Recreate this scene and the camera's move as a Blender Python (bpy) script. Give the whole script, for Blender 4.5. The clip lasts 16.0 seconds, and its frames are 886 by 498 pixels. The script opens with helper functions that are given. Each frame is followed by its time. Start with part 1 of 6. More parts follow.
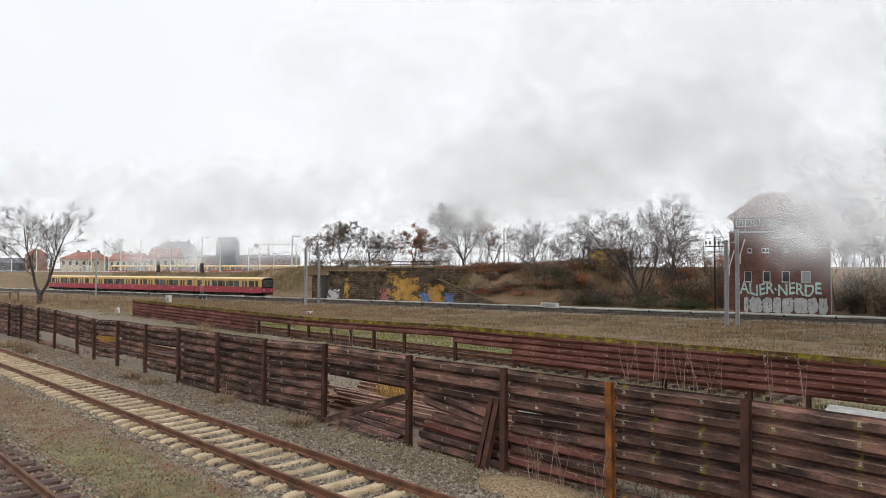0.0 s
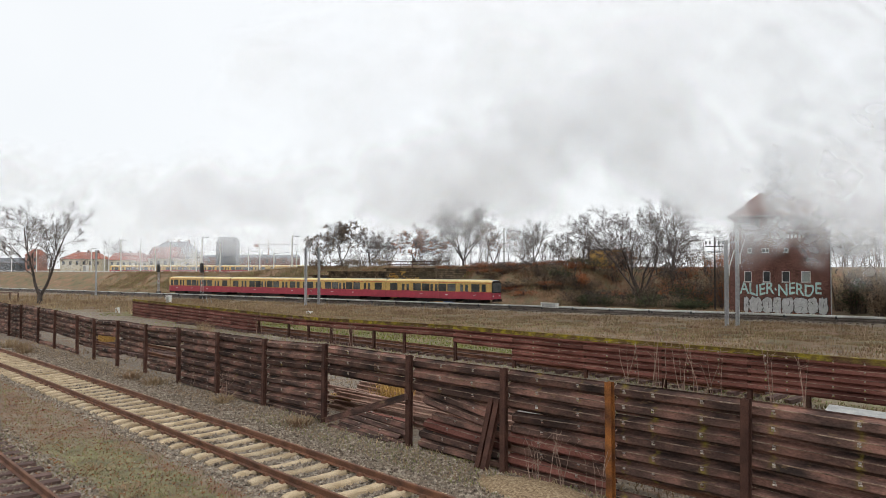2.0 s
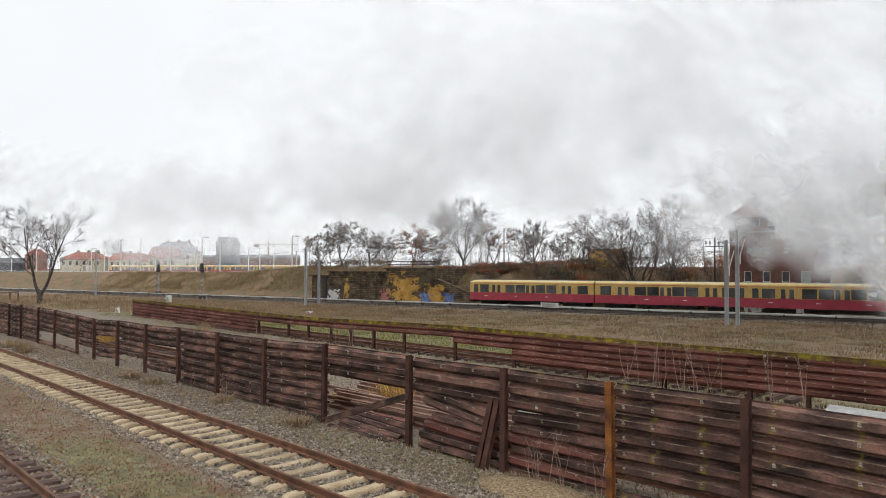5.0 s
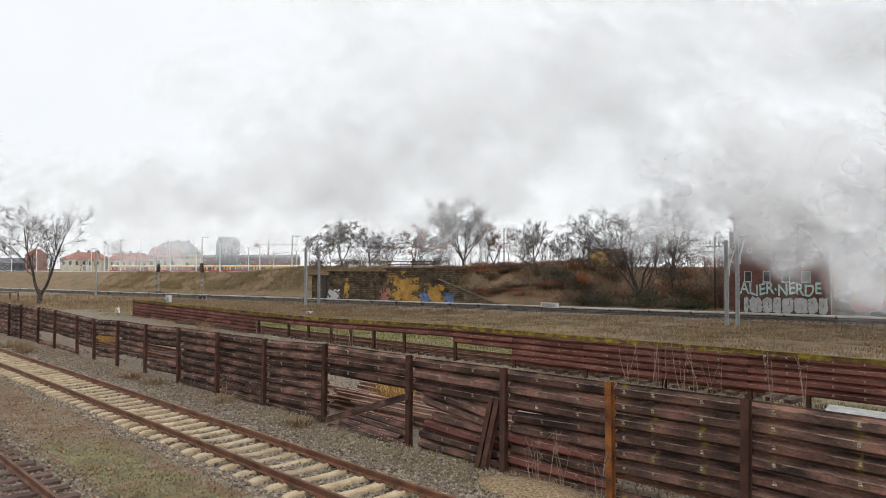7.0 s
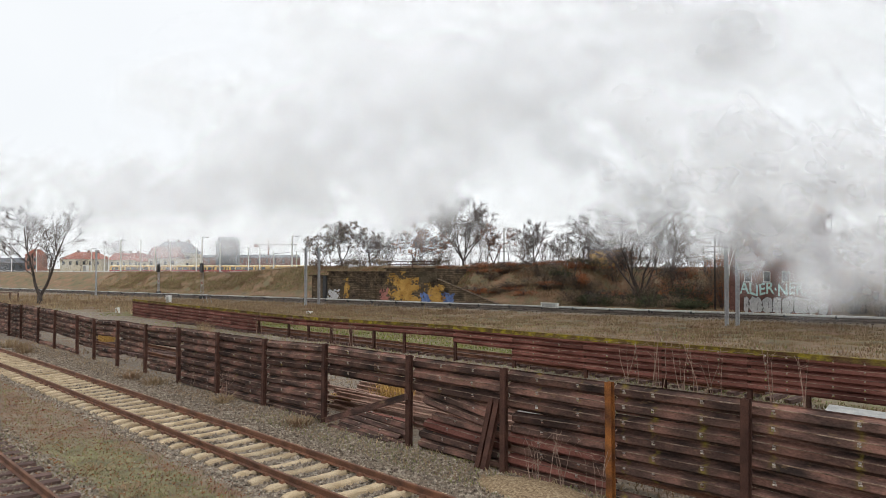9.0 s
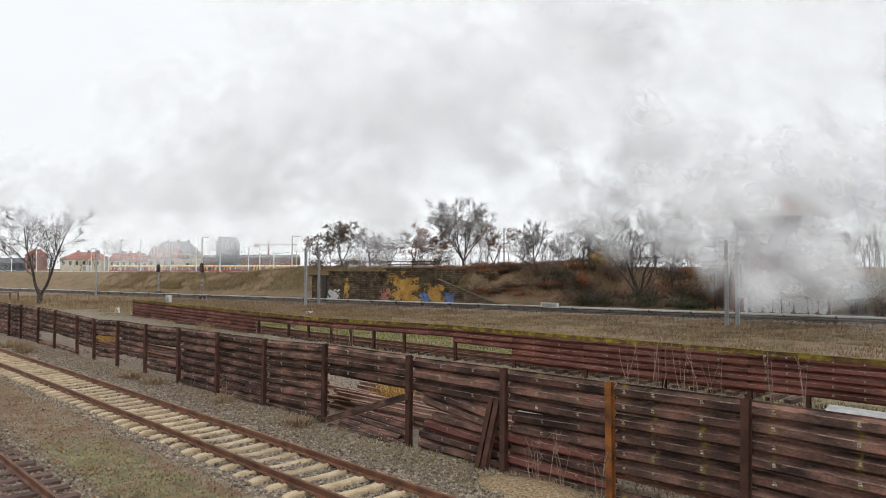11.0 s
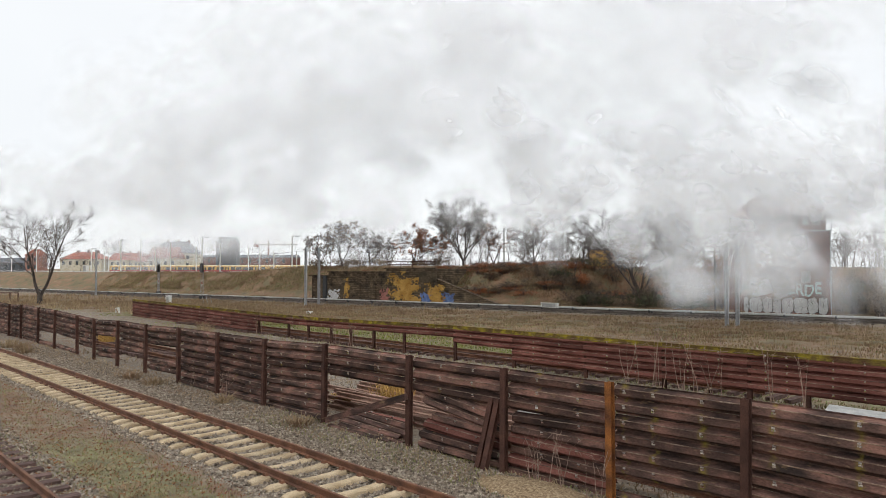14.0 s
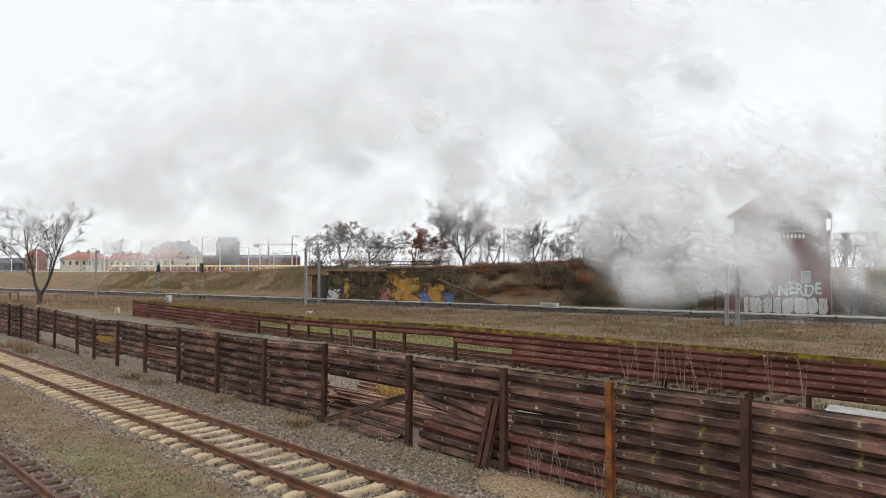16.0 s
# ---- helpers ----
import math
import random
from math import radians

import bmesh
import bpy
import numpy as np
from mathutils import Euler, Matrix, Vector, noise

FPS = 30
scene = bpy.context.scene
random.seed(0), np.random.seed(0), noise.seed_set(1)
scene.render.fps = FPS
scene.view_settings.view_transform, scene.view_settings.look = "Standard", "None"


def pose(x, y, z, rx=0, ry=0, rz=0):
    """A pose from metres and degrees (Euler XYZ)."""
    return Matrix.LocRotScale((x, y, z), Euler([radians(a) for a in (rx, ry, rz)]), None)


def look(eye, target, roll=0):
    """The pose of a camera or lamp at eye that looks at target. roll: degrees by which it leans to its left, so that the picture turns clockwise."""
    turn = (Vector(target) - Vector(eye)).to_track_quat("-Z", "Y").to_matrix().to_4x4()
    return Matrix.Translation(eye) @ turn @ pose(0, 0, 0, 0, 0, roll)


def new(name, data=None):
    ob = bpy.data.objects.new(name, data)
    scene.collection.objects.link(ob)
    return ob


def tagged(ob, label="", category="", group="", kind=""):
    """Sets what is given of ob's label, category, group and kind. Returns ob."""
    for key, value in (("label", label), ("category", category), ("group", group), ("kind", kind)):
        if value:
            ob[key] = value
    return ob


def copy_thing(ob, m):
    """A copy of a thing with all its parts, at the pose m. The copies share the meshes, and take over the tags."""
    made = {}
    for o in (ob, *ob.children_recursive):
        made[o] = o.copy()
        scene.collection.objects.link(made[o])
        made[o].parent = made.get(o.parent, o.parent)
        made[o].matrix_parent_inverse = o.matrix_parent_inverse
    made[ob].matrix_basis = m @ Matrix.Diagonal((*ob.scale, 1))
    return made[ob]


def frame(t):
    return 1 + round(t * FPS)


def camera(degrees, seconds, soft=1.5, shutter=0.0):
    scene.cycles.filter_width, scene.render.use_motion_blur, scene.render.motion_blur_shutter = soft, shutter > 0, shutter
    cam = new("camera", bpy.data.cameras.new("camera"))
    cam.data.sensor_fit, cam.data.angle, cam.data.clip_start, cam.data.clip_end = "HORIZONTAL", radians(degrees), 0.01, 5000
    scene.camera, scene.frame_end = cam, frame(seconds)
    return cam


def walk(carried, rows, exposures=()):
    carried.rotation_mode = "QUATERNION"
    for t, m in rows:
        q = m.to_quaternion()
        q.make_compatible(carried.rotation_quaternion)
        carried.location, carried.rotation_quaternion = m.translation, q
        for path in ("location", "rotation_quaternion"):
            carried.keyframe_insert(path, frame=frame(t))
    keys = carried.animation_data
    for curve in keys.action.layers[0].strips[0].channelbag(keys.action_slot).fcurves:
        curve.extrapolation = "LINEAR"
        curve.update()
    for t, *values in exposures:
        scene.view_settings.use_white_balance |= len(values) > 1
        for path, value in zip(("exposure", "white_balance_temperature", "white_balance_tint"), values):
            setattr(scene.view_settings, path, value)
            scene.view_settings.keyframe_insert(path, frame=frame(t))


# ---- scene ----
EYE = (0.0, 0.0, 4.6)
cam = camera(63.37, 16.0, soft=0.75)
VIEW = pose(*EYE, 91.533, 0, 0)
walk(cam, [(0.0, VIEW), (16.0, VIEW)])

# ---- world and light: a bright overcast winter day ----
scene.view_settings.exposure = 0.0
scene.cycles.transparent_max_bounces = 128
world = bpy.data.worlds.new("overcast")
scene.world = world
world.use_nodes = True
wn, wl = world.node_tree.nodes, world.node_tree.links
sky = wn.new("ShaderNodeTexSky")
sky.sky_type, sky.sun_disc = "NISHITA", False
sky.sun_elevation, sky.sun_rotation = radians(24), radians(200)
cloud = wn.new("ShaderNodeTexNoise")
cloud.inputs["Scale"].default_value, cloud.inputs["Detail"].default_value = 1.6, 5
ramp = wn.new("ShaderNodeValToRGB")
ramp.color_ramp.elements[0].position, ramp.color_ramp.elements[1].position = 0.3, 0.7
ramp.color_ramp.elements[0].color = (9.05, 9.35, 9.65, 1)
ramp.color_ramp.elements[1].color = (10.0, 10.2, 10.4, 1)
wmix = wn.new("ShaderNodeMixRGB")
wmix.inputs[0].default_value = 0.93
wl.new(wn.new("ShaderNodeTexCoord").outputs["Generated"], cloud.inputs["Vector"])
wl.new(cloud.outputs["Fac"], ramp.inputs[0])
wl.new(sky.outputs[0], wmix.inputs[1])
wl.new(ramp.outputs[0], wmix.inputs[2])
wl.new(wmix.outputs[0], wn["Background"].inputs["Color"])
wn["Background"].inputs["Strength"].default_value = 0.102

sun_data = bpy.data.lights.new("sun", "SUN")
sun_data.energy, sun_data.angle, sun_data.color = 1.0, radians(30), (1.0, 0.985, 0.965)
sun = new("sun", sun_data)
sun.matrix_basis = look((0, 0, 60), (-12, 40, 0))


# ---- materials ----
def material(name, colours, scale=3.0, fine=40.0, rough=0.85, metal=0.0, bump=0.3, vary=0.15, stretch=(1, 1, 1), space="Object", spots=None):
    """Two scales of noise over a ramp of colours, with bump; spots: (colour, amount, scale)."""
    m = bpy.data.materials.new(name)
    m.use_nodes = True
    n, l = m.node_tree.nodes, m.node_tree.links
    bsdf = n["Principled BSDF"]
    bsdf.inputs["Roughness"].default_value, bsdf.inputs["Metallic"].default_value = rough, metal
    bsdf.inputs["Specular IOR Level"].default_value = 0.15 if rough >= 0.75 else 0.5
    tc, mp, info = n.new("ShaderNodeTexCoord"), n.new("ShaderNodeMapping"), n.new("ShaderNodeObjectInfo")
    mp.inputs["Scale"].default_value = stretch
    if space == "World":
        l.new(n.new("ShaderNodeNewGeometry").outputs["Position"], mp.inputs["Vector"])
    else:
        shift = n.new("ShaderNodeVectorMath")
        shift.operation = "ADD"
        l.new(tc.outputs["Object"], shift.inputs[0])
        far = n.new("ShaderNodeMath")
        far.operation, far.inputs[1].default_value = "MULTIPLY", 37.0
        l.new(info.outputs["Random"], far.inputs[0])
        l.new(far.outputs[0], shift.inputs[1])
        l.new(shift.outputs[0], mp.inputs["Vector"])
    big, small = n.new("ShaderNodeTexNoise"), n.new("ShaderNodeTexNoise")
    big.inputs["Scale"].default_value, big.inputs["Detail"].default_value = scale, 6
    small.inputs["Scale"].default_value, small.inputs["Detail"].default_value = fine, 4
    l.new(mp.outputs[0], big.inputs["Vector"])
    l.new(mp.outputs[0], small.inputs["Vector"])
    rmp = n.new("ShaderNodeValToRGB")
    e = rmp.color_ramp.elements
    e[0].position, e[1].position = 0.32, 0.68
    e[0].color, e[1].color = (*colours[0], 1), (*colours[-1], 1)
    for i, c in enumerate(colours[1:-1]):
        mid = e.new(0.32 + 0.36 * (i + 1) / (len(colours) - 1))
        mid.color = (*c, 1)
    l.new(big.outputs["Fac"], rmp.inputs[0])
    val = n.new("ShaderNodeMapRange")
    val.inputs[1].default_value, val.inputs[2].default_value = 0.3, 0.7
    val.inputs[3].default_value, val.inputs[4].default_value = 0.7, 1.3
    l.new(small.outputs["Fac"], val.inputs[0])
    rnd = n.new("ShaderNodeMapRange")
    rnd.inputs[3].default_value, rnd.inputs[4].default_value = 1 - vary, 1 + vary
    l.new(info.outputs["Random"], rnd.inputs[0])
    mul = n.new("ShaderNodeMath")
    mul.operation = "MULTIPLY"
    l.new(val.outputs[0], mul.inputs[0])
    l.new(rnd.outputs[0], mul.inputs[1])
    hsv = n.new("ShaderNodeHueSaturation")
    l.new(rmp.outputs[0], hsv.inputs["Color"])
    l.new(mul.outputs[0], hsv.inputs["Value"])
    out = hsv.outputs[0]
    if spots:
        colour, amount, size = spots
        sp, sr, mx = n.new("ShaderNodeTexNoise"), n.new("ShaderNodeMapRange"), n.new("ShaderNodeMixRGB")
        sp.inputs["Scale"].default_value, sp.inputs["Detail"].default_value = size, 8
        sr.inputs[1].default_value, sr.inputs[2].default_value = 1 - amount, 1 - amount + 0.08
        mx.inputs[2].default_value = (*colour, 1)
        l.new(mp.outputs[0], sp.inputs["Vector"])
        l.new(sp.outputs["Fac"], sr.inputs[0])
        l.new(sr.outputs[0], mx.inputs[0])
        l.new(out, mx.inputs[1])
        out = mx.outputs[0]
    l.new(out, bsdf.inputs["Base Color"])
    if bump:
        bp = n.new("ShaderNodeBump")
        bp.inputs["Strength"].default_value, bp.inputs["Distance"].default_value = bump, 0.02
        l.new(small.outputs["Fac"], bp.inputs["Height"])
        l.new(bp.outputs[0], bsdf.inputs["Normal"])
    return m


RUST_COLOURS = [(0.03, 0.022, 0.02), (0.115, 0.068, 0.056), (0.27, 0.14, 0.108)]
RUST = material("rusty_steel", RUST_COLOURS, 2.6, 38, 0.85, 0.0, 0.5, 0.45, (0.45, 1, 1), spots=((0.2, 0.13, 0.08), 0.36, 9))
RUST_RED = material("red_rust", [(0.1, 0.04, 0.033), (0.19, 0.075, 0.06), (0.29, 0.125, 0.1)], 1.6, 50, 0.8, 0.1, 0.4, 0.25, (0.4, 1, 1))
RUST_MOSS = material("moss_on_steel", [(0.07, 0.035, 0.022), (0.12, 0.085, 0.022), (0.27, 0.215, 0.022)], 3.6, 30, 0.95, 0, 0.5, 0.2, (0.6, 1, 1))
# paler rust for plank lips: the skylight they catch is in the colour
LIP = material("skylit_lip_rust", [(0.05, 0.035, 0.028), (0.2, 0.125, 0.085), (0.36, 0.27, 0.2)], 3.5, 40, 0.7, 0.2, 0.2, 0.3)
BOLT = material("pale_bolt", [(0.16, 0.12, 0.1), (0.5, 0.46, 0.42)], 5, 40, 0.6, 0.2, 0.1, 0.4)
POST_RUST = material("post_rust", [(0.06, 0.032, 0.025), (0.12, 0.06, 0.045)], 3, 50, 0.75, 0.15, 0.4, 0.25)
POST_ORANGE = material("fresh_rust", [(0.12, 0.05, 0.025), (0.36, 0.14, 0.04)], 3, 50, 0.8, 0.1, 0.4, 0.1)
RAIL = material("rail_rust", [(0.11, 0.05, 0.03), (0.22, 0.1, 0.055)], 2, 60, 0.7, 0.3, 0.3, 0.1)
OLD_RAIL = material("pale_old_rail", [(0.2, 0.115, 0.085), (0.36, 0.24, 0.19)], 2, 50, 0.8, 0.1, 0.3, 0.3)
RAIL_HEAD = material("rail_head", [(0.2, 0.15, 0.12), (0.34, 0.27, 0.22)], 3, 60, 0.4, 0.6, 0.1, 0.1)
CONCRETE_Y = material("tan_concrete", [(0.36, 0.27, 0.165), (0.55, 0.44, 0.3)], 3, 60, 0.9, 0, 0.4, 0.12)
WOOD_DARK = material("tarred_wood", [(0.07, 0.045, 0.04), (0.17, 0.11, 0.095)], 3, 60, 0.9, 0, 0.4, 0.2, (1, 4, 1))
CONCRETE = material("grey_concrete", [(0.3, 0.3, 0.29), (0.45, 0.45, 0.43)], 2, 50, 0.9, 0, 0.2, 0.08)
GALV = material("galvanised_steel", [(0.3, 0.31, 0.32), (0.42, 0.43, 0.44)], 3, 50, 0.5, 0.4, 0.1, 0.08)
COVER = material("grey_white_cover", [(0.42, 0.42, 0.39), (0.62, 0.62, 0.58)], 0.7, 20, 0.7, 0, 0.1, 0.05)
FAR_RAIL = material("worn_far_rail", [(0.09, 0.07, 0.06), (0.17, 0.14, 0.12)], 2, 40, 0.5, 0.4, 0.1, 0.1)
WHITE = material("white_paint", [(0.62, 0.62, 0.58), (0.8, 0.8, 0.77)], 2, 40, 0.6, 0, 0.1, 0.05)
DARK = material("dark_paint", [(0.02, 0.021, 0.023), (0.045, 0.045, 0.047)], 3, 40, 0.6, 0, 0.1, 0.1)
YELLOW = material("train_yellow", [(0.5, 0.32, 0.09), (0.6, 0.4, 0.125)], 1.2, 30, 0.4, 0, 0.02, 0.02)
CREAM = material("train_cream", [(0.75, 0.56, 0.2), (0.82, 0.66, 0.3)], 1.2, 30, 0.4, 0, 0.02, 0.02)
RED = material("train_red", [(0.33, 0.028, 0.052), (0.42, 0.042, 0.07)], 1.2, 30, 0.4, 0, 0.02, 0.02)
ORANGE = material("train_stripe", [(0.4, 0.1, 0.02), (0.5, 0.14, 0.03)], 1.2, 30, 0.4, 0, 0.02, 0.02)
UNDER = material("underframe", [(0.018, 0.016, 0.015), (0.05, 0.045, 0.04)], 3, 40, 0.8, 0.1, 0.2, 0.1)
GLASS = material("train_glass", [(0.05, 0.055, 0.06), (0.12, 0.13, 0.13)], 0.8, 20, 0.08, 0, 0, 0.3)
BRICK = material("red_brick", [(0.13, 0.055, 0.04), (0.2, 0.085, 0.06)], 1.2, 12, 0.9, 0, 0.3, 0.05)
ROOF_TILE = material("brown_roof_tile", [(0.16, 0.085, 0.07), (0.24, 0.13, 0.1)], 2, 30, 0.85, 0, 0.3, 0.05)
ROOF_RED = material("red_roof", [(0.24, 0.075, 0.05), (0.33, 0.12, 0.08)], 0.6, 8, 0.9, 0, 0.1, 0.1)
ROOF_GREY = material("slate_roof", [(0.07, 0.075, 0.09), (0.12, 0.13, 0.15)], 0.6, 8, 0.7, 0, 0.1, 0.1)
PLASTER = material("pale_plaster", [(0.5, 0.45, 0.32), (0.62, 0.57, 0.44)], 0.5, 8, 0.9, 0, 0.05, 0.1)
SLATE = material("dark_cladding", [(0.05, 0.06, 0.07), (0.085, 0.095, 0.11)], 0.4, 6, 0.6, 0, 0.05, 0.05)
STONE = material("dark_masonry", [(0.05, 0.04, 0.03), (0.1, 0.08, 0.055), (0.17, 0.13, 0.085)], 0.5, 4, 0.95, 0, 0.4, 0.2)
BARK = material("bark", [(0.065, 0.055, 0.05), (0.13, 0.108, 0.095)], 3, 30, 0.95, 0, 0.4, 0.2)
TWIG = material("twigs", [(0.085, 0.068, 0.062), (0.155, 0.125, 0.112)], 1, 10, 0.95, 0, 0, 0.2)
LEAF_RED = material("russet_leaves", [(0.2, 0.07, 0.035), (0.36, 0.15, 0.07)], 1.5, 8, 0.9, 0, 0, 0.2)
LEAF_BROWN = material("brown_leaves", [(0.12, 0.088, 0.06), (0.22, 0.15, 0.095)], 1.5, 8, 0.9, 0, 0, 0.2)
LEAF_GREEN = material("dark_ivy", [(0.045, 0.052, 0.028), (0.1, 0.105, 0.055)], 1.0, 8, 0.85, 0, 0, 0.2)
STRAW = material("straw", [(0.4, 0.24, 0.07), (0.6, 0.4, 0.14)], 3, 20, 0.9, 0, 0, 0.1)
DRY = material("dry_grass", [(0.22, 0.135, 0.085), (0.29, 0.21, 0.125), (0.4, 0.3, 0.185)], 0.35, 3, 0.95, 0, 0, 0.1, space="World")
GREEN = material("green_grass", [(0.14, 0.15, 0.06), (0.26, 0.27, 0.1)], 0.6, 4, 0.95, 0, 0, 0.1, space="World")
FRESH = material("fresh_grass", [(0.14, 0.17, 0.04), (0.29, 0.31, 0.075)], 0.6, 4, 0.95, 0, 0, 0.1, space="World")
GRAVEL = material("ballast_stone", [(0.08, 0.062, 0.048), (0.22, 0.175, 0.135), (0.44, 0.38, 0.3)], 9, 60, 0.95, 0, 0.3, 0.1, space="World")
GRAVEL_FAR = material("far_ballast", [(0.13, 0.11, 0.095), (0.24, 0.2, 0.17)], 2, 9, 0.95, 0, 0.3, 0.1, space="World")


# ---- mesh building ----
class Shape:
    """Vertices, faces and material slots of one mesh."""

    def __init__(self):
        self.v, self.f, self.k = [], [], []

    def poly(self, points, k=0):
        b = len(self.v)
        self.v += [tuple(p) for p in points]
        self.f.append(tuple(range(b, b + len(points))))
        self.k.append(k)

    def faces(self, verts, faces, k=0):
        b = len(self.v)
        self.v += [tuple(p) for p in verts]
        self.f += [tuple(i + b for i in f) for f in faces]
        self.k += [k] * len(faces)

    def box(self, c, s, k=0, m=None, top=1.0):
        x, y, z = (q / 2 for q in s)
        vs = [(-x, -y, -z), (x, -y, -z), (x, y, -z), (-x, y, -z), (-x * top, -y * top, z), (x * top, -y * top, z), (x * top, y * top, z), (-x * top, y * top, z)]
        vs = [Vector(c) + (m @ Vector(q) if m else Vector(q)) for q in vs]
        self.faces(vs, [(3, 2, 1, 0), (4, 5, 6, 7), (0, 1, 5, 4), (1, 2, 6, 5), (2, 3, 7, 6), (3, 0, 4, 7)], k)

    def tube(self, pts, radii, n=6, k=0, cap=True):
        pts = [Vector(p) for p in pts]
        if not isinstance(radii, (list, tuple)):
            radii = [radii] * len(pts)
        b = len(self.v)
        for i, p in enumerate(pts):
            d = (pts[min(i + 1, len(pts) - 1)] - pts[max(i - 1, 0)]).normalized()
            a = d.orthogonal().normalized() if abs(d.z) > 0.9 else d.cross(Vector((0, 0, 1))).normalized()
            c = d.cross(a)
            for j in range(n):
                t = 2 * math.pi * j / n
                self.v.append(tuple(p + (a * math.cos(t) + c * math.sin(t)) * radii[i]))
        for i in range(len(pts) - 1):
            for j in range(n):
                q = (j + 1) % n
                self.f.append((b + i * n + j, b + i * n + q, b + (i + 1) * n + q, b + (i + 1) * n + j))
                self.k.append(k)
        if cap:
            e = b + (len(pts) - 1) * n
            self.f += [tuple(range(b + n - 1, b - 1, -1)), tuple(range(e, e + n))]
            self.k += [k, k]

    def extrude(self, profile, frames, k=0, closed=True, caps=True):
        """A profile of (across, up) swept over frames of (origin, across axis, up axis)."""
        b, n = len(self.v), len(profile)
        for o, a, u in frames:
            self.v += [tuple(Vector(o) + Vector(a) * p + Vector(u) * q) for p, q in profile]
        for i in range(len(frames) - 1):
            for j in range(n if closed else n - 1):
                q = (j + 1) % n
                self.f.append((b + i * n + j, b + i * n + q, b + (i + 1) * n + q, b + (i + 1) * n + j))
                self.k.append(k)
        if caps:
            e = b + (len(frames) - 1) * n
            self.f += [tuple(range(b + n - 1, b - 1, -1)), tuple(range(e, e + n))]
            self.k += [k, k]

    def mesh(self, name, mats, smooth=False):
        me = bpy.data.meshes.new(name)
        me.from_pydata(self.v, [], self.f)
        for m in mats if isinstance(mats, (list, tuple)) else [mats]:
            me.materials.append(m)
        me.polygons.foreach_set("material_index", self.k)
        if smooth:
            me.polygons.foreach_set("use_smooth", [True] * len(self.f))
        me.update()
        return me


def part(name, shape, mats, parent=None, label="", m=None, smooth=False):
    data = shape.mesh(name, mats, smooth) if isinstance(shape, Shape) else shape
    ob = new(name, data)
    ob.parent = parent
    if m is not None:
        ob.matrix_basis = m
    return tagged(ob, label)


def thing(name, label, category, m=None, group="", kind=""):
    ob = new(name)
    ob.empty_display_size = 0.2
    if m is not None:
        ob.matrix_basis = m
    return tagged(ob, label, category, group, kind)


def bulk(name, verts, faces, mats, label, category="", kind="stuff", parent=None):
    me = bpy.data.meshes.new(name)
    me.from_pydata(verts, [], faces)
    for q in mats if isinstance(mats, (list, tuple)) else [mats]:
        me.materials.append(q)
    ob = new(name, me)
    ob.parent = parent
    return tagged(ob, label, category, "", kind)


# ---- ground: one sheet; s runs along the railway, w away from the eye ----
TURN = -34.82
CU, SU = math.cos(radians(TURN)), math.sin(radians(TURN))


def sw_xy(s, w):
    return s * CU - w * SU, s * SU + w * CU


def xy_sw(x, y):
    return x * CU + y * SU, -x * SU + y * CU


def smooth(a, b, v):
    t = np.clip((v - a) / (b - a), 0, 1)
    return t * t * (3 - 2 * t)


def track_across(d):
    """The near track: across as a function of the run along the 45 degree line."""
    return 9.23 - 0.0275 * (d + 15.0) - 0.0002 * (d + 15.0) ** 2


def height(s, w):
    s, w = np.asarray(s, float), np.asarray(w, float)
    top = 3.55 + 1.2 * smooth(-128, -104, s)
    foot = 91.5 + 14 * smooth(-48, -36, s)
    z = -0.9 * smooth(44, 70, w) + (top + 0.9) * smooth(foot, foot + 11, w)
    z = z - (top - 2.6) * smooth(106, 118, w) * (1 - smooth(-110, -95, s)) - 0.9 * smooth(120, 160, w) * smooth(-110, -95, s)
    x, y = s * CU - w * SU, s * SU + w * CU
    bumps = 0.05 * np.sin(x * 0.9 + 1.3 * np.sin(y * 0.7)) + 0.04 * np.sin(y * 1.7 + 2 * np.sin(x * 0.5))
    return z + bumps * (0.4 + 1.2 * smooth(40, 50, w) * (1 - smooth(69, 71, w)))


def ground_z(x, y):
    return float(height(*xy_sw(x, y)))


def axis(a, b, step, lo, hi, n):
    fine_part = np.arange(a, b + step / 2, step)
    below = a - np.geomspace(step, a - lo, n)[::-1]
    above = b + np.geomspace(step, hi - b, n)
    return np.concatenate([below, fine_part, above])


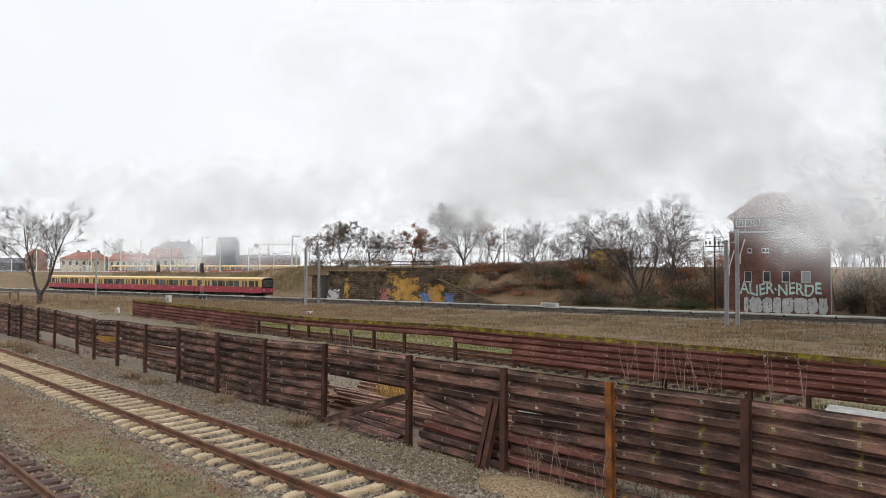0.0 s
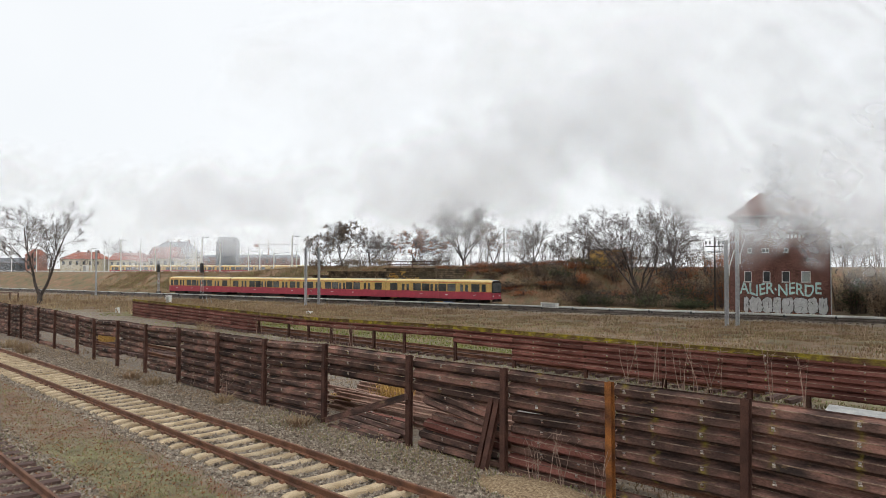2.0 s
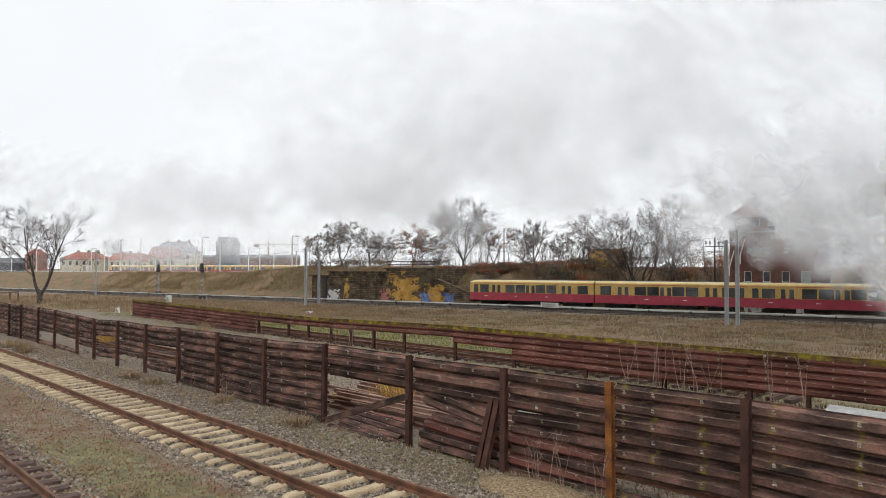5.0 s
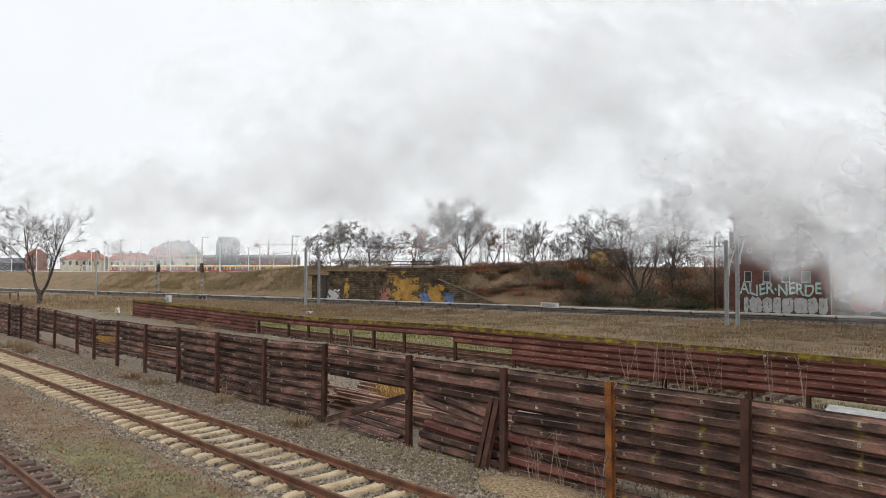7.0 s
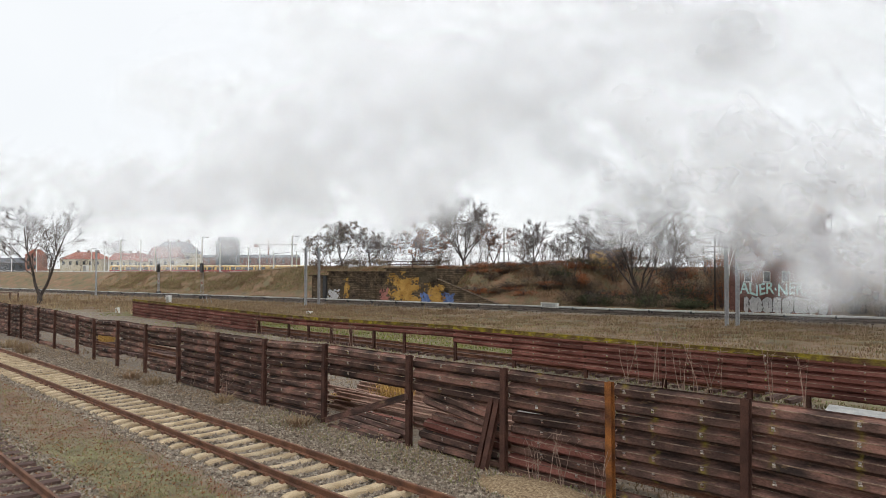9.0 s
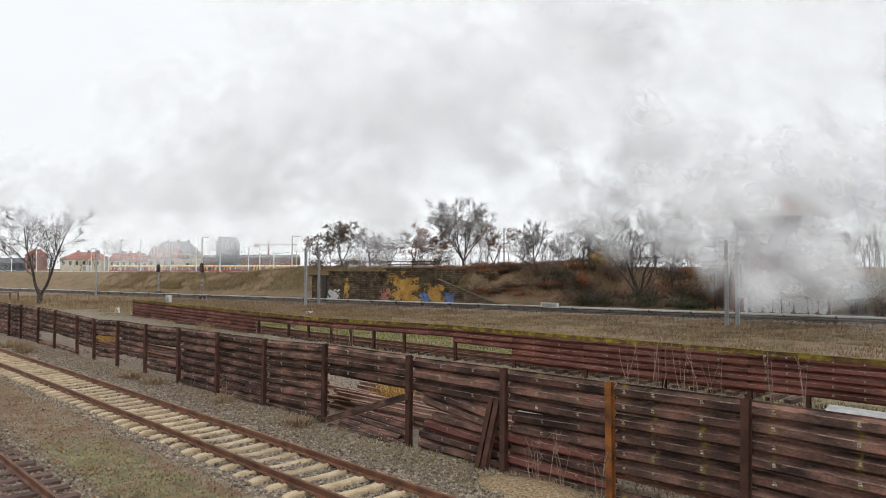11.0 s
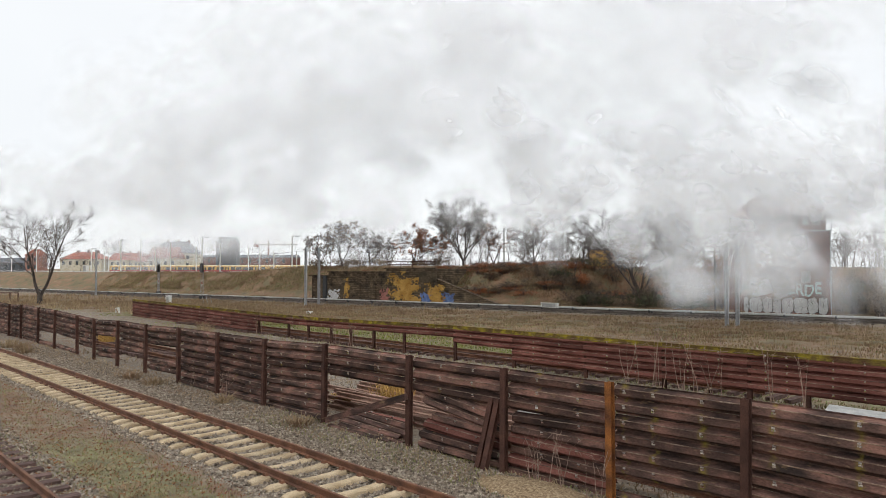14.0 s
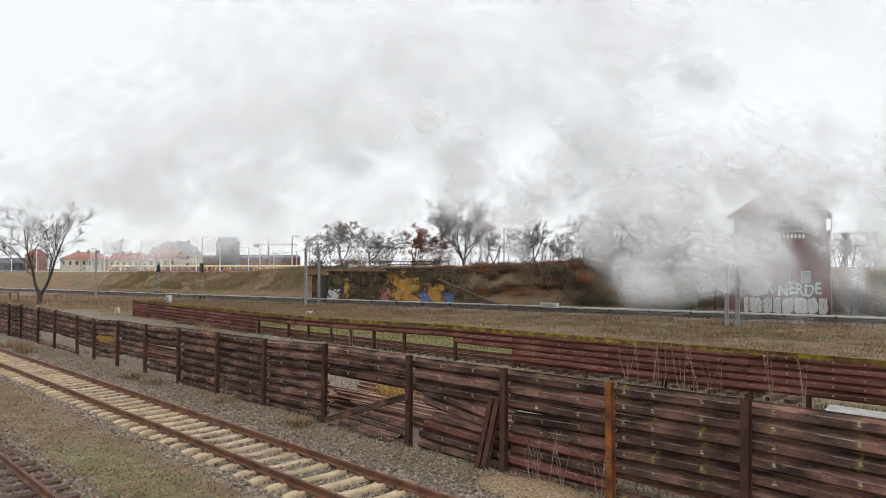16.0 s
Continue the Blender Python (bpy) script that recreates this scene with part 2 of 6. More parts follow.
def build_ground():
    ss, ws = axis(-90, 40, 0.45, -2500, 2500, 40), axis(3, 72, 0.45, -400, 3500, 60)
    S, W = np.meshgrid(ss, ws)
    X, Y = S * CU - W * SU, S * SU + W * CU
    Z = height(S, W)
    ns = len(ss)
    verts = np.stack([X, Y, Z], -1).reshape(-1, 3).tolist()
    faces = [(j * ns + i, j * ns + i + 1, (j + 1) * ns + i + 1, (j + 1) * ns + i) for j in range(len(ws) - 1) for i in range(ns - 1)]
    me = bpy.data.meshes.new("ground")
    me.from_pydata(verts, [], faces)
    me.polygons.foreach_set("use_smooth", [True] * len(faces))
    al, ac = (X - Y) / 2 ** 0.5, (X + Y) / 2 ** 0.5
    off = ac - track_across(al)
    near = 1 - smooth(40, 46, W)
    gravel = near * np.maximum(1 - smooth(1.25, 1.9, np.abs(off)), smooth(0.8, 1.2, off) * (1 - smooth(16, 18.5, off)) * 0.5)
    gravel = np.maximum(gravel, near * (1 - smooth(1.3, 2.0, np.abs(off + 5.4))))
    gravel = np.maximum(gravel, smooth(77.5, 79.5, W) * (1 - smooth(90.5, 92, W)))
    green = near * (smooth(0.2, 0.8, np.sin(al * 0.35 + 1) * 0.5 + 0.5) * 0.8 * (off < -2) + 0.45 * smooth(14, 16, off) * (1 - smooth(21, 24, off)))
    green = np.maximum(green, smooth(90, 94, W) * (1 - smooth(102, 104, W)) * smooth(-170, -140, S) * (1 - smooth(-124, -112, S)) * 0.8)
    green = np.maximum(green, near * 0.75 * smooth(17.5, 19.5, off) * (1 - smooth(24, 30, off)))
    green = np.maximum(green, 0.55 * smooth(46, 52, W) * (1 - smooth(64, 70, W)))
    col = me.color_attributes.new("cover", "FLOAT_COLOR", "POINT")
    dark = np.maximum(smooth(77.5, 79.5, W) * (1 - smooth(89.5, 91, W)) * 0.3 + 0.75 * smooth(44, 50, W) * (1 - smooth(77.5, 79.5, W)), smooth(90.5, 92.5, W))
    data = np.stack([gravel, green, dark, W * 0 + 1], -1).reshape(-1)
    col.data.foreach_set("color", data.astype(np.float32))
    m = bpy.data.materials.new("ground_cover")
    m.use_nodes = True
    n, l = m.node_tree.nodes, m.node_tree.links
    bsdf = n["Principled BSDF"]
    bsdf.inputs["Roughness"].default_value = 0.95
    geo, att, sep = n.new("ShaderNodeNewGeometry"), n.new("ShaderNodeAttribute"), n.new("ShaderNodeSeparateColor")
    att.attribute_name = "cover"
    l.new(att.outputs["Color"], sep.inputs[0])

    def speckle(scale, detail, colours, lo=0.35, hi=0.65):
        q, r = n.new("ShaderNodeTexNoise"), n.new("ShaderNodeValToRGB")
        q.inputs["Scale"].default_value, q.inputs["Detail"].default_value = scale, detail
        q.inputs["Roughness"].default_value = 0.65
        l.new(geo.outputs["Position"], q.inputs["Vector"])
        l.new(q.outputs["Fac"], r.inputs[0])
        e = r.color_ramp.elements
        e[0].position, e[1].position = lo, hi
        e[0].color, e[1].color = (*colours[0], 1), (*colours[-1], 1)
        for i, c in enumerate(colours[1:-1]):
            e.new(lo + (hi - lo) * (i + 1) / (len(colours) - 1)).color = (*c, 1)
        return q, r

    q0, soil = speckle(1.1, 10, [(0.1, 0.072, 0.052), (0.2, 0.115, 0.07), (0.2, 0.16, 0.11), (0.27, 0.21, 0.145)])
    q1, stones = speckle(16, 6, [(0.07, 0.058, 0.047), (0.19, 0.157, 0.122), (0.38, 0.32, 0.25)])
    q2, grass = speckle(2.3, 10, [(0.1, 0.09, 0.05), (0.17, 0.155, 0.075), (0.25, 0.235, 0.12)])
    q3, edge = speckle(1.4, 8, [(0, 0, 0), (1, 1, 1)], 0.3, 0.7)

    def mask(out, k):
        a = n.new("ShaderNodeMath")
        a.operation = "ADD"
        l.new(out, a.inputs[0])
        l.new(edge.outputs[0], a.inputs[1])
        r = n.new("ShaderNodeMapRange")
        r.inputs[1].default_value, r.inputs[2].default_value = 0.75, 1.1
        l.new(a.outputs[0], r.inputs[0])
        g = n.new("ShaderNodeMath")
        g.operation, g.inputs[1].default_value = "MULTIPLY", k
        l.new(r.outputs[0], g.inputs[0])
        has = n.new("ShaderNodeMath")
        has.operation, has.inputs[1].default_value = "MULTIPLY", 6.0
        has.use_clamp = True
        l.new(out, has.inputs[0])
        o = n.new("ShaderNodeMath")
        o.operation = "MULTIPLY"
        l.new(g.outputs[0], o.inputs[0])
        l.new(has.outputs[0], o.inputs[1])
        return o.outputs[0]

    a, b = n.new("ShaderNodeMixRGB"), n.new("ShaderNodeMixRGB")
    l.new(mask(sep.outputs[1], 0.9), a.inputs[0])
    l.new(soil.outputs[0], a.inputs[1])
    l.new(grass.outputs[0], a.inputs[2])
    l.new(mask(sep.outputs[0], 1.0), b.inputs[0])
    l.new(a.outputs[0], b.inputs[1])
    l.new(stones.outputs[0], b.inputs[2])
    q4, litter = speckle(0.5, 12, [(0.1, 0.075, 0.045), (0.17, 0.145, 0.075), (0.23, 0.13, 0.075), (0.3, 0.23, 0.14)], 0.32, 0.68)
    c = n.new("ShaderNodeMixRGB")
    l.new(sep.outputs[2], c.inputs[0])
    l.new(b.outputs[0], c.inputs[1])
    l.new(litter.outputs[0], c.inputs[2])
    l.new(c.outputs[0], bsdf.inputs["Base Color"])
    bp = n.new("ShaderNodeBump")
    bp.inputs["Strength"].default_value, bp.inputs["Distance"].default_value = 0.6, 0.05
    l.new(q1.outputs["Fac"], bp.inputs["Height"])
    l.new(bp.outputs[0], bsdf.inputs["Normal"])
    me.materials.append(m)
    tagged(new("ground", me), "brown winter soil with moss, gravel and dry grass", "ground", "", "structure")


build_ground()

# ---- railway tracks ----
RAIL_PROFILE = [(-0.07, 0), (0.07, 0), (0.07, 0.012), (0.012, 0.03), (0.012, 0.11), (0.035, 0.12), (0.035, 0.152), (0.025, 0.16), (-0.025, 0.16), (-0.035, 0.152), (-0.035, 0.12), (-0.012, 0.11), (-0.012, 0.03), (-0.07, 0.012)]


def rail_mesh(points, k=0):
    sh, fr = Shape(), []
    for i, p in enumerate(points):
        d = (Vector(points[min(i + 1, len(points) - 1)]) - Vector(points[max(i - 1, 0)])).normalized()
        fr.append((p, d.cross(Vector((0, 0, 1))).normalized(), (0, 0, 1)))
    sh.extrude(RAIL_PROFILE, fr)
    return sh


def near_point(d, off, z):
    c = track_across(d) + off
    return ((d + c) / 2 ** 0.5, (c - d) / 2 ** 0.5, z)


def concrete_sleeper():
    """A waisted, dished concrete sleeper, 2.5 m long."""
    sh, fr = Shape(), []
    for x, h, wd in ((-1.25, 0.15, 0.26), (-1.1, 0.19, 0.27), (-0.75, 0.2, 0.27), (-0.45, 0.175, 0.24), (0, 0.16, 0.23), (0.45, 0.175, 0.24), (0.75, 0.2, 0.27), (1.1, 0.19, 0.27), (1.25, 0.15, 0.26)):
        fr.append(((x, 0, 0), (0, wd / 0.27, 0), (0, 0, h / 0.2)))
    sh.extrude([(-0.135, -0.05), (0.135, -0.05), (0.115, 0.16), (0.085, 0.2), (-0.085, 0.2), (-0.115, 0.16)], fr)
    return sh.mesh("sleeper", CONCRETE_Y)


def near_track():
    t = thing("railway_track", "rusty rails on tan concrete sleepers in ballast", "railway track")
    ds = list(np.arange(-75, -3, 1.5))
    for off in (-0.75, 0.75):
        part("rail", rail_mesh([near_point(d, off, 0.115) for d in ds]), RAIL, t)
    me = concrete_sleeper()
    rng = random.Random(3)
    clip = Shape()
    clip.box((0, 0, 0.02), (0.1, 0.13, 0.07), 0, None, 0.6)
    clip_me = clip.mesh("rail_clip", RAIL)
    d = -62.0
    while d < -4:
        a, b = Vector(near_point(d, 0, 0)), Vector(near_point(d + 0.3, 0, 0))
        yaw = math.degrees(math.atan2(b.y - a.y, b.x - a.x)) - 90 + rng.uniform(-1.2, 1.2)
        m = pose(a.x, a.y, -0.075 + rng.uniform(-0.012, 0.012), 0, 0, yaw)
        o = part("sleeper", me, None, t, m=m)
        if d > -32:
            for k in (-0.86, -0.64, 0.64, 0.86):
                part("rail_clip", clip_me, None, o, "rusty rail fastening", m=pose(k, 0, 0.2))
        d += 0.68
    return t


def wooden_track():
    """The track beside it, on dark timber sleepers."""
    t = thing("railway_track", "rusty rail on dark weathered timber sleepers", "railway track")
    ds = list(np.arange(-40, -6, 2.0))
    for off in (-6.15, -4.65):
        part("rail", rail_mesh([near_point(d, off, 0.06) for d in ds]), RAIL, t)
    sh = Shape()
    sh.box((0, 0, 0), (2.6, 0.26, 0.16))
    me = sh.mesh("sleeper", WOOD_DARK)
    rng = random.Random(5)
    for i in range(30):
        d = -26 + i * 0.65
        a, b = Vector(near_point(d, -5.4, 0)), Vector(near_point(d + 0.3, -5.4, 0))
        yaw = math.degrees(math.atan2(b.y - a.y, b.x - a.x)) - 90 + rng.uniform(-2, 2)
        part("sleeper", me, None, t, m=pose(a.x, a.y, -0.02, 0, 0, yaw))


near_track()
wooden_track()

# far electric railway: two tracks with covered third rails
RWY = pose(0, 0, 0, 0, 0, TURN)
TRAIN_W, RAIL_Z = 86.9, -0.63


def far_track(w, third, label, first):
    t = thing("railway_track", label, "railway track", RWY)
    for off in (-0.75, 0.75):
        part("rail", rail_mesh([(s, w + off, RAIL_Z - 0.16) for s in range(-420, 200, 20)]), FAR_RAIL, t)
    sh = Shape()
    sh.box((0, 0, 0), (0.26, 2.5, 0.18))
    me = sh.mesh("sleeper", GRAVEL_FAR)
    for i in range(300):
        part("sleeper", me, None, t, m=pose(-200 + i * 0.65, w, RAIL_Z - 0.24))
    cover = Shape()
    cover.extrude([(-0.1, 0), (0.1, 0), (0.1, 0.13), (0.05, 0.17), (-0.05, 0.17), (-0.1, 0.13)], [((s, w + third, RAIL_Z + 0.14), (0, 1, 0), (0, 0, 1)) for s in range(first, 201, 10)])
    part("third_rail_cover", cover, COVER, t, "white covered conductor rail")
    stand = Shape()
    stand.box((0, 0, 0), (0.16, 0.34, 0.55))
    sm = stand.mesh("rail_bracket", DARK)
    for i in range(64):
        if -210 + i * 4.9 > first:
            part("rail_bracket", sm, None, t, m=pose(-210 + i * 4.9, w + third, RAIL_Z - 0.02))


far_track(TRAIN_W, -1.62, "far electric track with white conductor rail cover", -420)
far_track(TRAIN_W - 4.4, 1.75, "grey ballasted track with white conductor rail cover", -40)


# ---- fences of old steel sleepers between steel posts ----
def plank_mesh(length, h, mats, holes=(0.32, 0.68)):
    """A steel trough sleeper on edge: a web with cut holes, two bent flanges, a lip strip coloured as if skylit, and
    pale bolts.
    """
    sh = Shape()
    xs = [0.0]
    for q in holes:
        xs += [q - 0.035 / length, q + 0.035 / length]
    xs = [(x - 0.5) * length for x in xs + [1.0]]
    z0, z1 = 0.3 * h, 0.72 * h
    zs = [z0, 0.45 * h, 0.56 * h, z1]
    for i in range(len(xs) - 1):
        for j in range(3):
            if j == 1 and i % 2 == 1:
                continue
            sh.poly([(xs[i], 0, zs[j]), (xs[i + 1], 0, zs[j]), (xs[i + 1], 0, zs[j + 1]), (xs[i], 0, zs[j + 1])])
    a, b = xs[0], xs[-1]
    for p, q in (((0, z0), (0.13, 0.1 * h)), ((0.13, 0.1 * h), (0.135, -0.01 * h)), ((0, z1), (0.12, 0.92 * h)), ((0.12, 0.92 * h), (0.11, 1.03 * h))):
        n = ((a, p[0], p[1]), (b, p[0], p[1]), (b, q[0], q[1]), (a, q[0], q[1]))
        sh.poly(n if q[1] > p[1] else n[::-1])
    for p, q in (((0.012, z0), (0.11, 0.1 * h)), ((0.012, z1), (0.125, 0.92 * h))):
        sh.poly([(a, p[0], p[1]), (b, p[0], p[1]), (b, q[0], q[1]), (a, q[0], q[1])])
    # thin pale strip paints the bright upper edge of the plank
    sh.box((0, 0.0, z1 + 0.004), (length, 0.022, 0.016), 1)
    for q in holes:
        x = (q - 0.5) * length
        sh.box((x, -0.01, z1 - 0.02), (0.05, 0.02, 0.026), 2)
    base = mats[0] if isinstance(mats, (list, tuple)) else mats
    return sh.mesh("plank", [base, LIP, BOLT])


def post_shape(h, wd=0.14):
    """An H-section steel post."""
    sh = Shape()
    sh.box((0, -0.06, h / 2), (wd, 0.016, h))
    sh.box((0, 0.06, h / 2), (wd, 0.016, h))
    sh.box((0, 0, h / 2 - 0.01), (0.014, 0.104, h - 0.02))
    return sh


def on_near(x):
    return (x, 17.67 - 1.06 * x)


NEAR_YAW = math.degrees(math.atan2(-1.06, 1))
NEAR_POSTS = [(-37.5, 2.2), (-35.0, 2.2), (-32.3, 2.2), (-29.6, 2.17), (-27.4, 2.25), (-24.7, 2.22), (-22.35, 2.2), (-19.45, 2.1), (-17.6, 2.05), (-15.33, 2.15), (-13.0, 2.15), (-10.61, 2.22), (-8.3, 2.25), (-5.98, 2.25), (-3.54, 2.36), (-0.88, 2.35), (1.36, 2.35), (3.29, 2.36), (5.11, 2.4), (6.9, 2.36), (8.8, 2.36)]
# planks per bay, from the top down: which of the eight are in place
NEAR_BAYS = ["xxxxxxxx", "xxxxxxxx", "xxxxxxxx", "xxxxxxxx", "xxxxxxxx", "xxxxx..x", "xxxxx..x", "xxxxxx..", "xxx..xx.", "xxxxx...", "xxx..xx.", "xxxxxxxx", "xxxxxxxx", "xxxxxxxx", "xxx.....", "xxx.....", "xxx.....", "xxxxxx.x", "xxxxxxxx", "xxxxxxxx"]


def lichen_material(columns, amount):
    """Rusty steel with yellow lichen that runs down in columns below the bolt holes."""
    m = material("rusty_steel_lichen", RUST_COLOURS, 2.6, 38, 0.85, 0.0, 0.5, 0.45, (0.45, 1, 1), spots=((0.2, 0.13, 0.08), 0.36, 9))
    n, l = m.node_tree.nodes, m.node_tree.links
    bsdf = n["Principled BSDF"]
    old = bsdf.inputs["Base Color"].links[0].from_socket
    tc, sep = n.new("ShaderNodeTexCoord"), n.new("ShaderNodeSeparateXYZ")
    l.new(tc.outputs["Object"], sep.inputs[0])
    total = None
    for c in columns:
        d, a, r = n.new("ShaderNodeMath"), n.new("ShaderNodeMath"), n.new("ShaderNodeMapRange")
        d.operation, a.operation = "SUBTRACT", "ABSOLUTE"
        d.inputs[1].default_value = c
        r.inputs[1].default_value, r.inputs[2].default_value = 0.11, 0.0
        l.new(sep.outputs[0], d.inputs[0])
        l.new(d.outputs[0], a.inputs[0])
        l.new(a.outputs[0], r.inputs[0])
        if total is None:
            total = r.outputs[0]
        else:
            mx = n.new("ShaderNodeMath")
            mx.operation = "MAXIMUM"
            l.new(total, mx.inputs[0])
            l.new(r.outputs[0], mx.inputs[1])
            total = mx.outputs[0]
    geo, nz, th = n.new("ShaderNodeNewGeometry"), n.new("ShaderNodeTexNoise"), n.new("ShaderNodeMapRange")
    nz.inputs["Scale"].default_value, nz.inputs["Detail"].default_value = 5.0, 6
    l.new(geo.outputs["Position"], nz.inputs["Vector"])
    th.inputs[1].default_value, th.inputs[2].default_value = 0.62 - 0.22 * amount, 0.86 - 0.22 * amount
    l.new(nz.outputs["Fac"], th.inputs[0])
    mul, out = n.new("ShaderNodeMath"), n.new("ShaderNodeMixRGB")
    mul.operation = "MULTIPLY"
    l.new(total, mul.inputs[0])
    l.new(th.outputs[0], mul.inputs[1])
    l.new(mul.outputs[0], out.inputs[0])
    l.new(old, out.inputs[1])
    out.inputs[2].default_value = (0.27, 0.21, 0.035, 1)
    l.new(out.outputs[0], bsdf.inputs["Base Color"])
    return m


def near_fence():
    t = thing("fence", "dark rusty fence of stacked steel sleepers between posts", "fence")
    rng = random.Random(11)
    for i, (x, h) in enumerate(NEAR_POSTS):
        y = on_near(x)[1]
        gz = ground_z(x, y)
        mat = POST_ORANGE if abs(x - 3.29) < 0.01 else POST_RUST
        part("post", post_shape(h - gz + 0.3), mat, t, m=pose(x, y, gz - 0.3, rng.uniform(-1, 1), rng.uniform(-1.2, 1.2), NEAR_YAW))
    for i, bay in enumerate(NEAR_BAYS):
        (xa, ha), (xb, hb) = NEAR_POSTS[i], NEAR_POSTS[i + 1]
        ya, yb = on_near(xa)[1], on_near(xb)[1]
        length = math.hypot(xb - xa, yb - ya)
        h = (ha + hb) / 2 / 8.0
        holes = {17: (0.09, 0.33, 0.70), 18: (0.17, 0.67), 19: (0.3, 0.7)}.get(i, (rng.uniform(0.28, 0.36), rng.uniform(0.64, 0.72)))
        mat = lichen_material([(q - 0.5) * length for q in holes], 0.62 if i >= 17 else 0.3) if i >= 10 else RUST
        me = plank_mesh(length - 0.03, h * 1.0, mat, holes)
        tilt = math.degrees(math.atan2(hb - ha, length))
        for k, c in enumerate(bay):
            if c != "x":
                continue
            z = (ha + hb) / 2 - 0.05 - (k + 1) * h
            sag = rng.uniform(-1, 1) * 0.45 + (0.3 * k / 8 if bay != "xxxxxxxx" else 0)
            m = pose((xa + xb) / 2, (ya + yb) / 2, z, 0, 0, NEAR_YAW) @ pose(rng.uniform(-0.006, 0.006), 0.075 + rng.uniform(0, 0.02), 0, rng.uniform(-4, 4), -tilt - sag, rng.uniform(-0.3, 0.3))
            part("plank", me, None, t, m=m)
    return t


def on_far(x):
    return (x, 36.57 - 1.1 * x)


FAR_YAW = math.degrees(math.atan2(-1.1, 1))


def far_fence():
    t = thing("fence", "red-rusted fence of stacked steel sleepers with mossy top", "fence")
    rng = random.Random(12)
    xs = [-29.8, -27.0, -24.2, -21.4, -18.6, -15.8, -13.0, -10.25, -8.6, -6.86, -5.45, -3.92, -2.08, 0.62, 3.26, 5.95, 8.4, 10.6, 11.9, 13.6, 15.5, 17.5]
    tops = np.interp(xs, [-30, -12, -8, -4, 0, 6, 12, 18], [1.55, 1.42, 1.43, 1.55, 1.68, 1.7, 1.75, 1.75])
    for x, h in zip(xs, tops):
        y = on_far(x)[1]
        part("post", post_shape(h + 0.25, 0.14), POST_RUST, t, m=pose(x, y, -0.25, 0, rng.uniform(-0.8, 0.8), FAR_YAW))
    for i in range(len(xs) - 1):
        xa, xb = xs[i], xs[i + 1]
        length = math.hypot(xb - xa, 1.1 * (xb - xa))
        n = 6 if xb < -12.5 else 2 if xb <= 0.7 else 3 if xb < 3.3 else 5
        h = 0.265
        me = plank_mesh(length, h * 1.02, RUST_RED)
        tilt = math.degrees(math.atan2(tops[i + 1] - tops[i], length))
        for k in range(n):
            z = (tops[i] + tops[i + 1]) / 2 - (k + 1) * h
            mm = pose((xa + xb) / 2, (on_far(xa)[1] + on_far(xb)[1]) / 2, z, 0, 0, FAR_YAW) @ pose(0, -0.16, 0, rng.uniform(-4, 4), -tilt + rng.uniform(-0.3, 0.3), 0)
            part("plank", me, None, t, m=mm)
        top = Shape()
        top.box((0, 0, 0), (length - 0.01, 0.2, 0.05))
        top.box((0, -0.09, -0.09), (length - 0.012, 0.03, 0.13), 0, Matrix.Rotation(radians(-14), 3, "X"))
        part("coping", top, RUST_MOSS, t, "moss-covered yellow-green coping", m=pose((xa + xb) / 2, (on_far(xa)[1] + on_far(xb)[1]) / 2, (tops[i] + tops[i + 1]) / 2 + 0.04, 0, 0, FAR_YAW) @ pose(0, -0.06, 0, 0, -tilt, 0))
    return t


near_fence()
far_fence()


# ---- the electric train ----
CAR = 18.3
SIDE = [(-1.5, 0.85), (-1.5, 1.86), (-1.5, 1.9), (-1.5, 3.12), (-1.48, 3.2), (-1.44, 3.34), (-1.3, 3.46), (-0.8, 3.58), (0, 3.62)]
SIDE_K = [0, 2, 1, 2, 1, 3, 3, 4]


def car_body():
    prof = SIDE + [(-p, q) for p, q in SIDE[-2::-1]]
    ks = SIDE_K + SIDE_K[::-1]
    return prof, ks


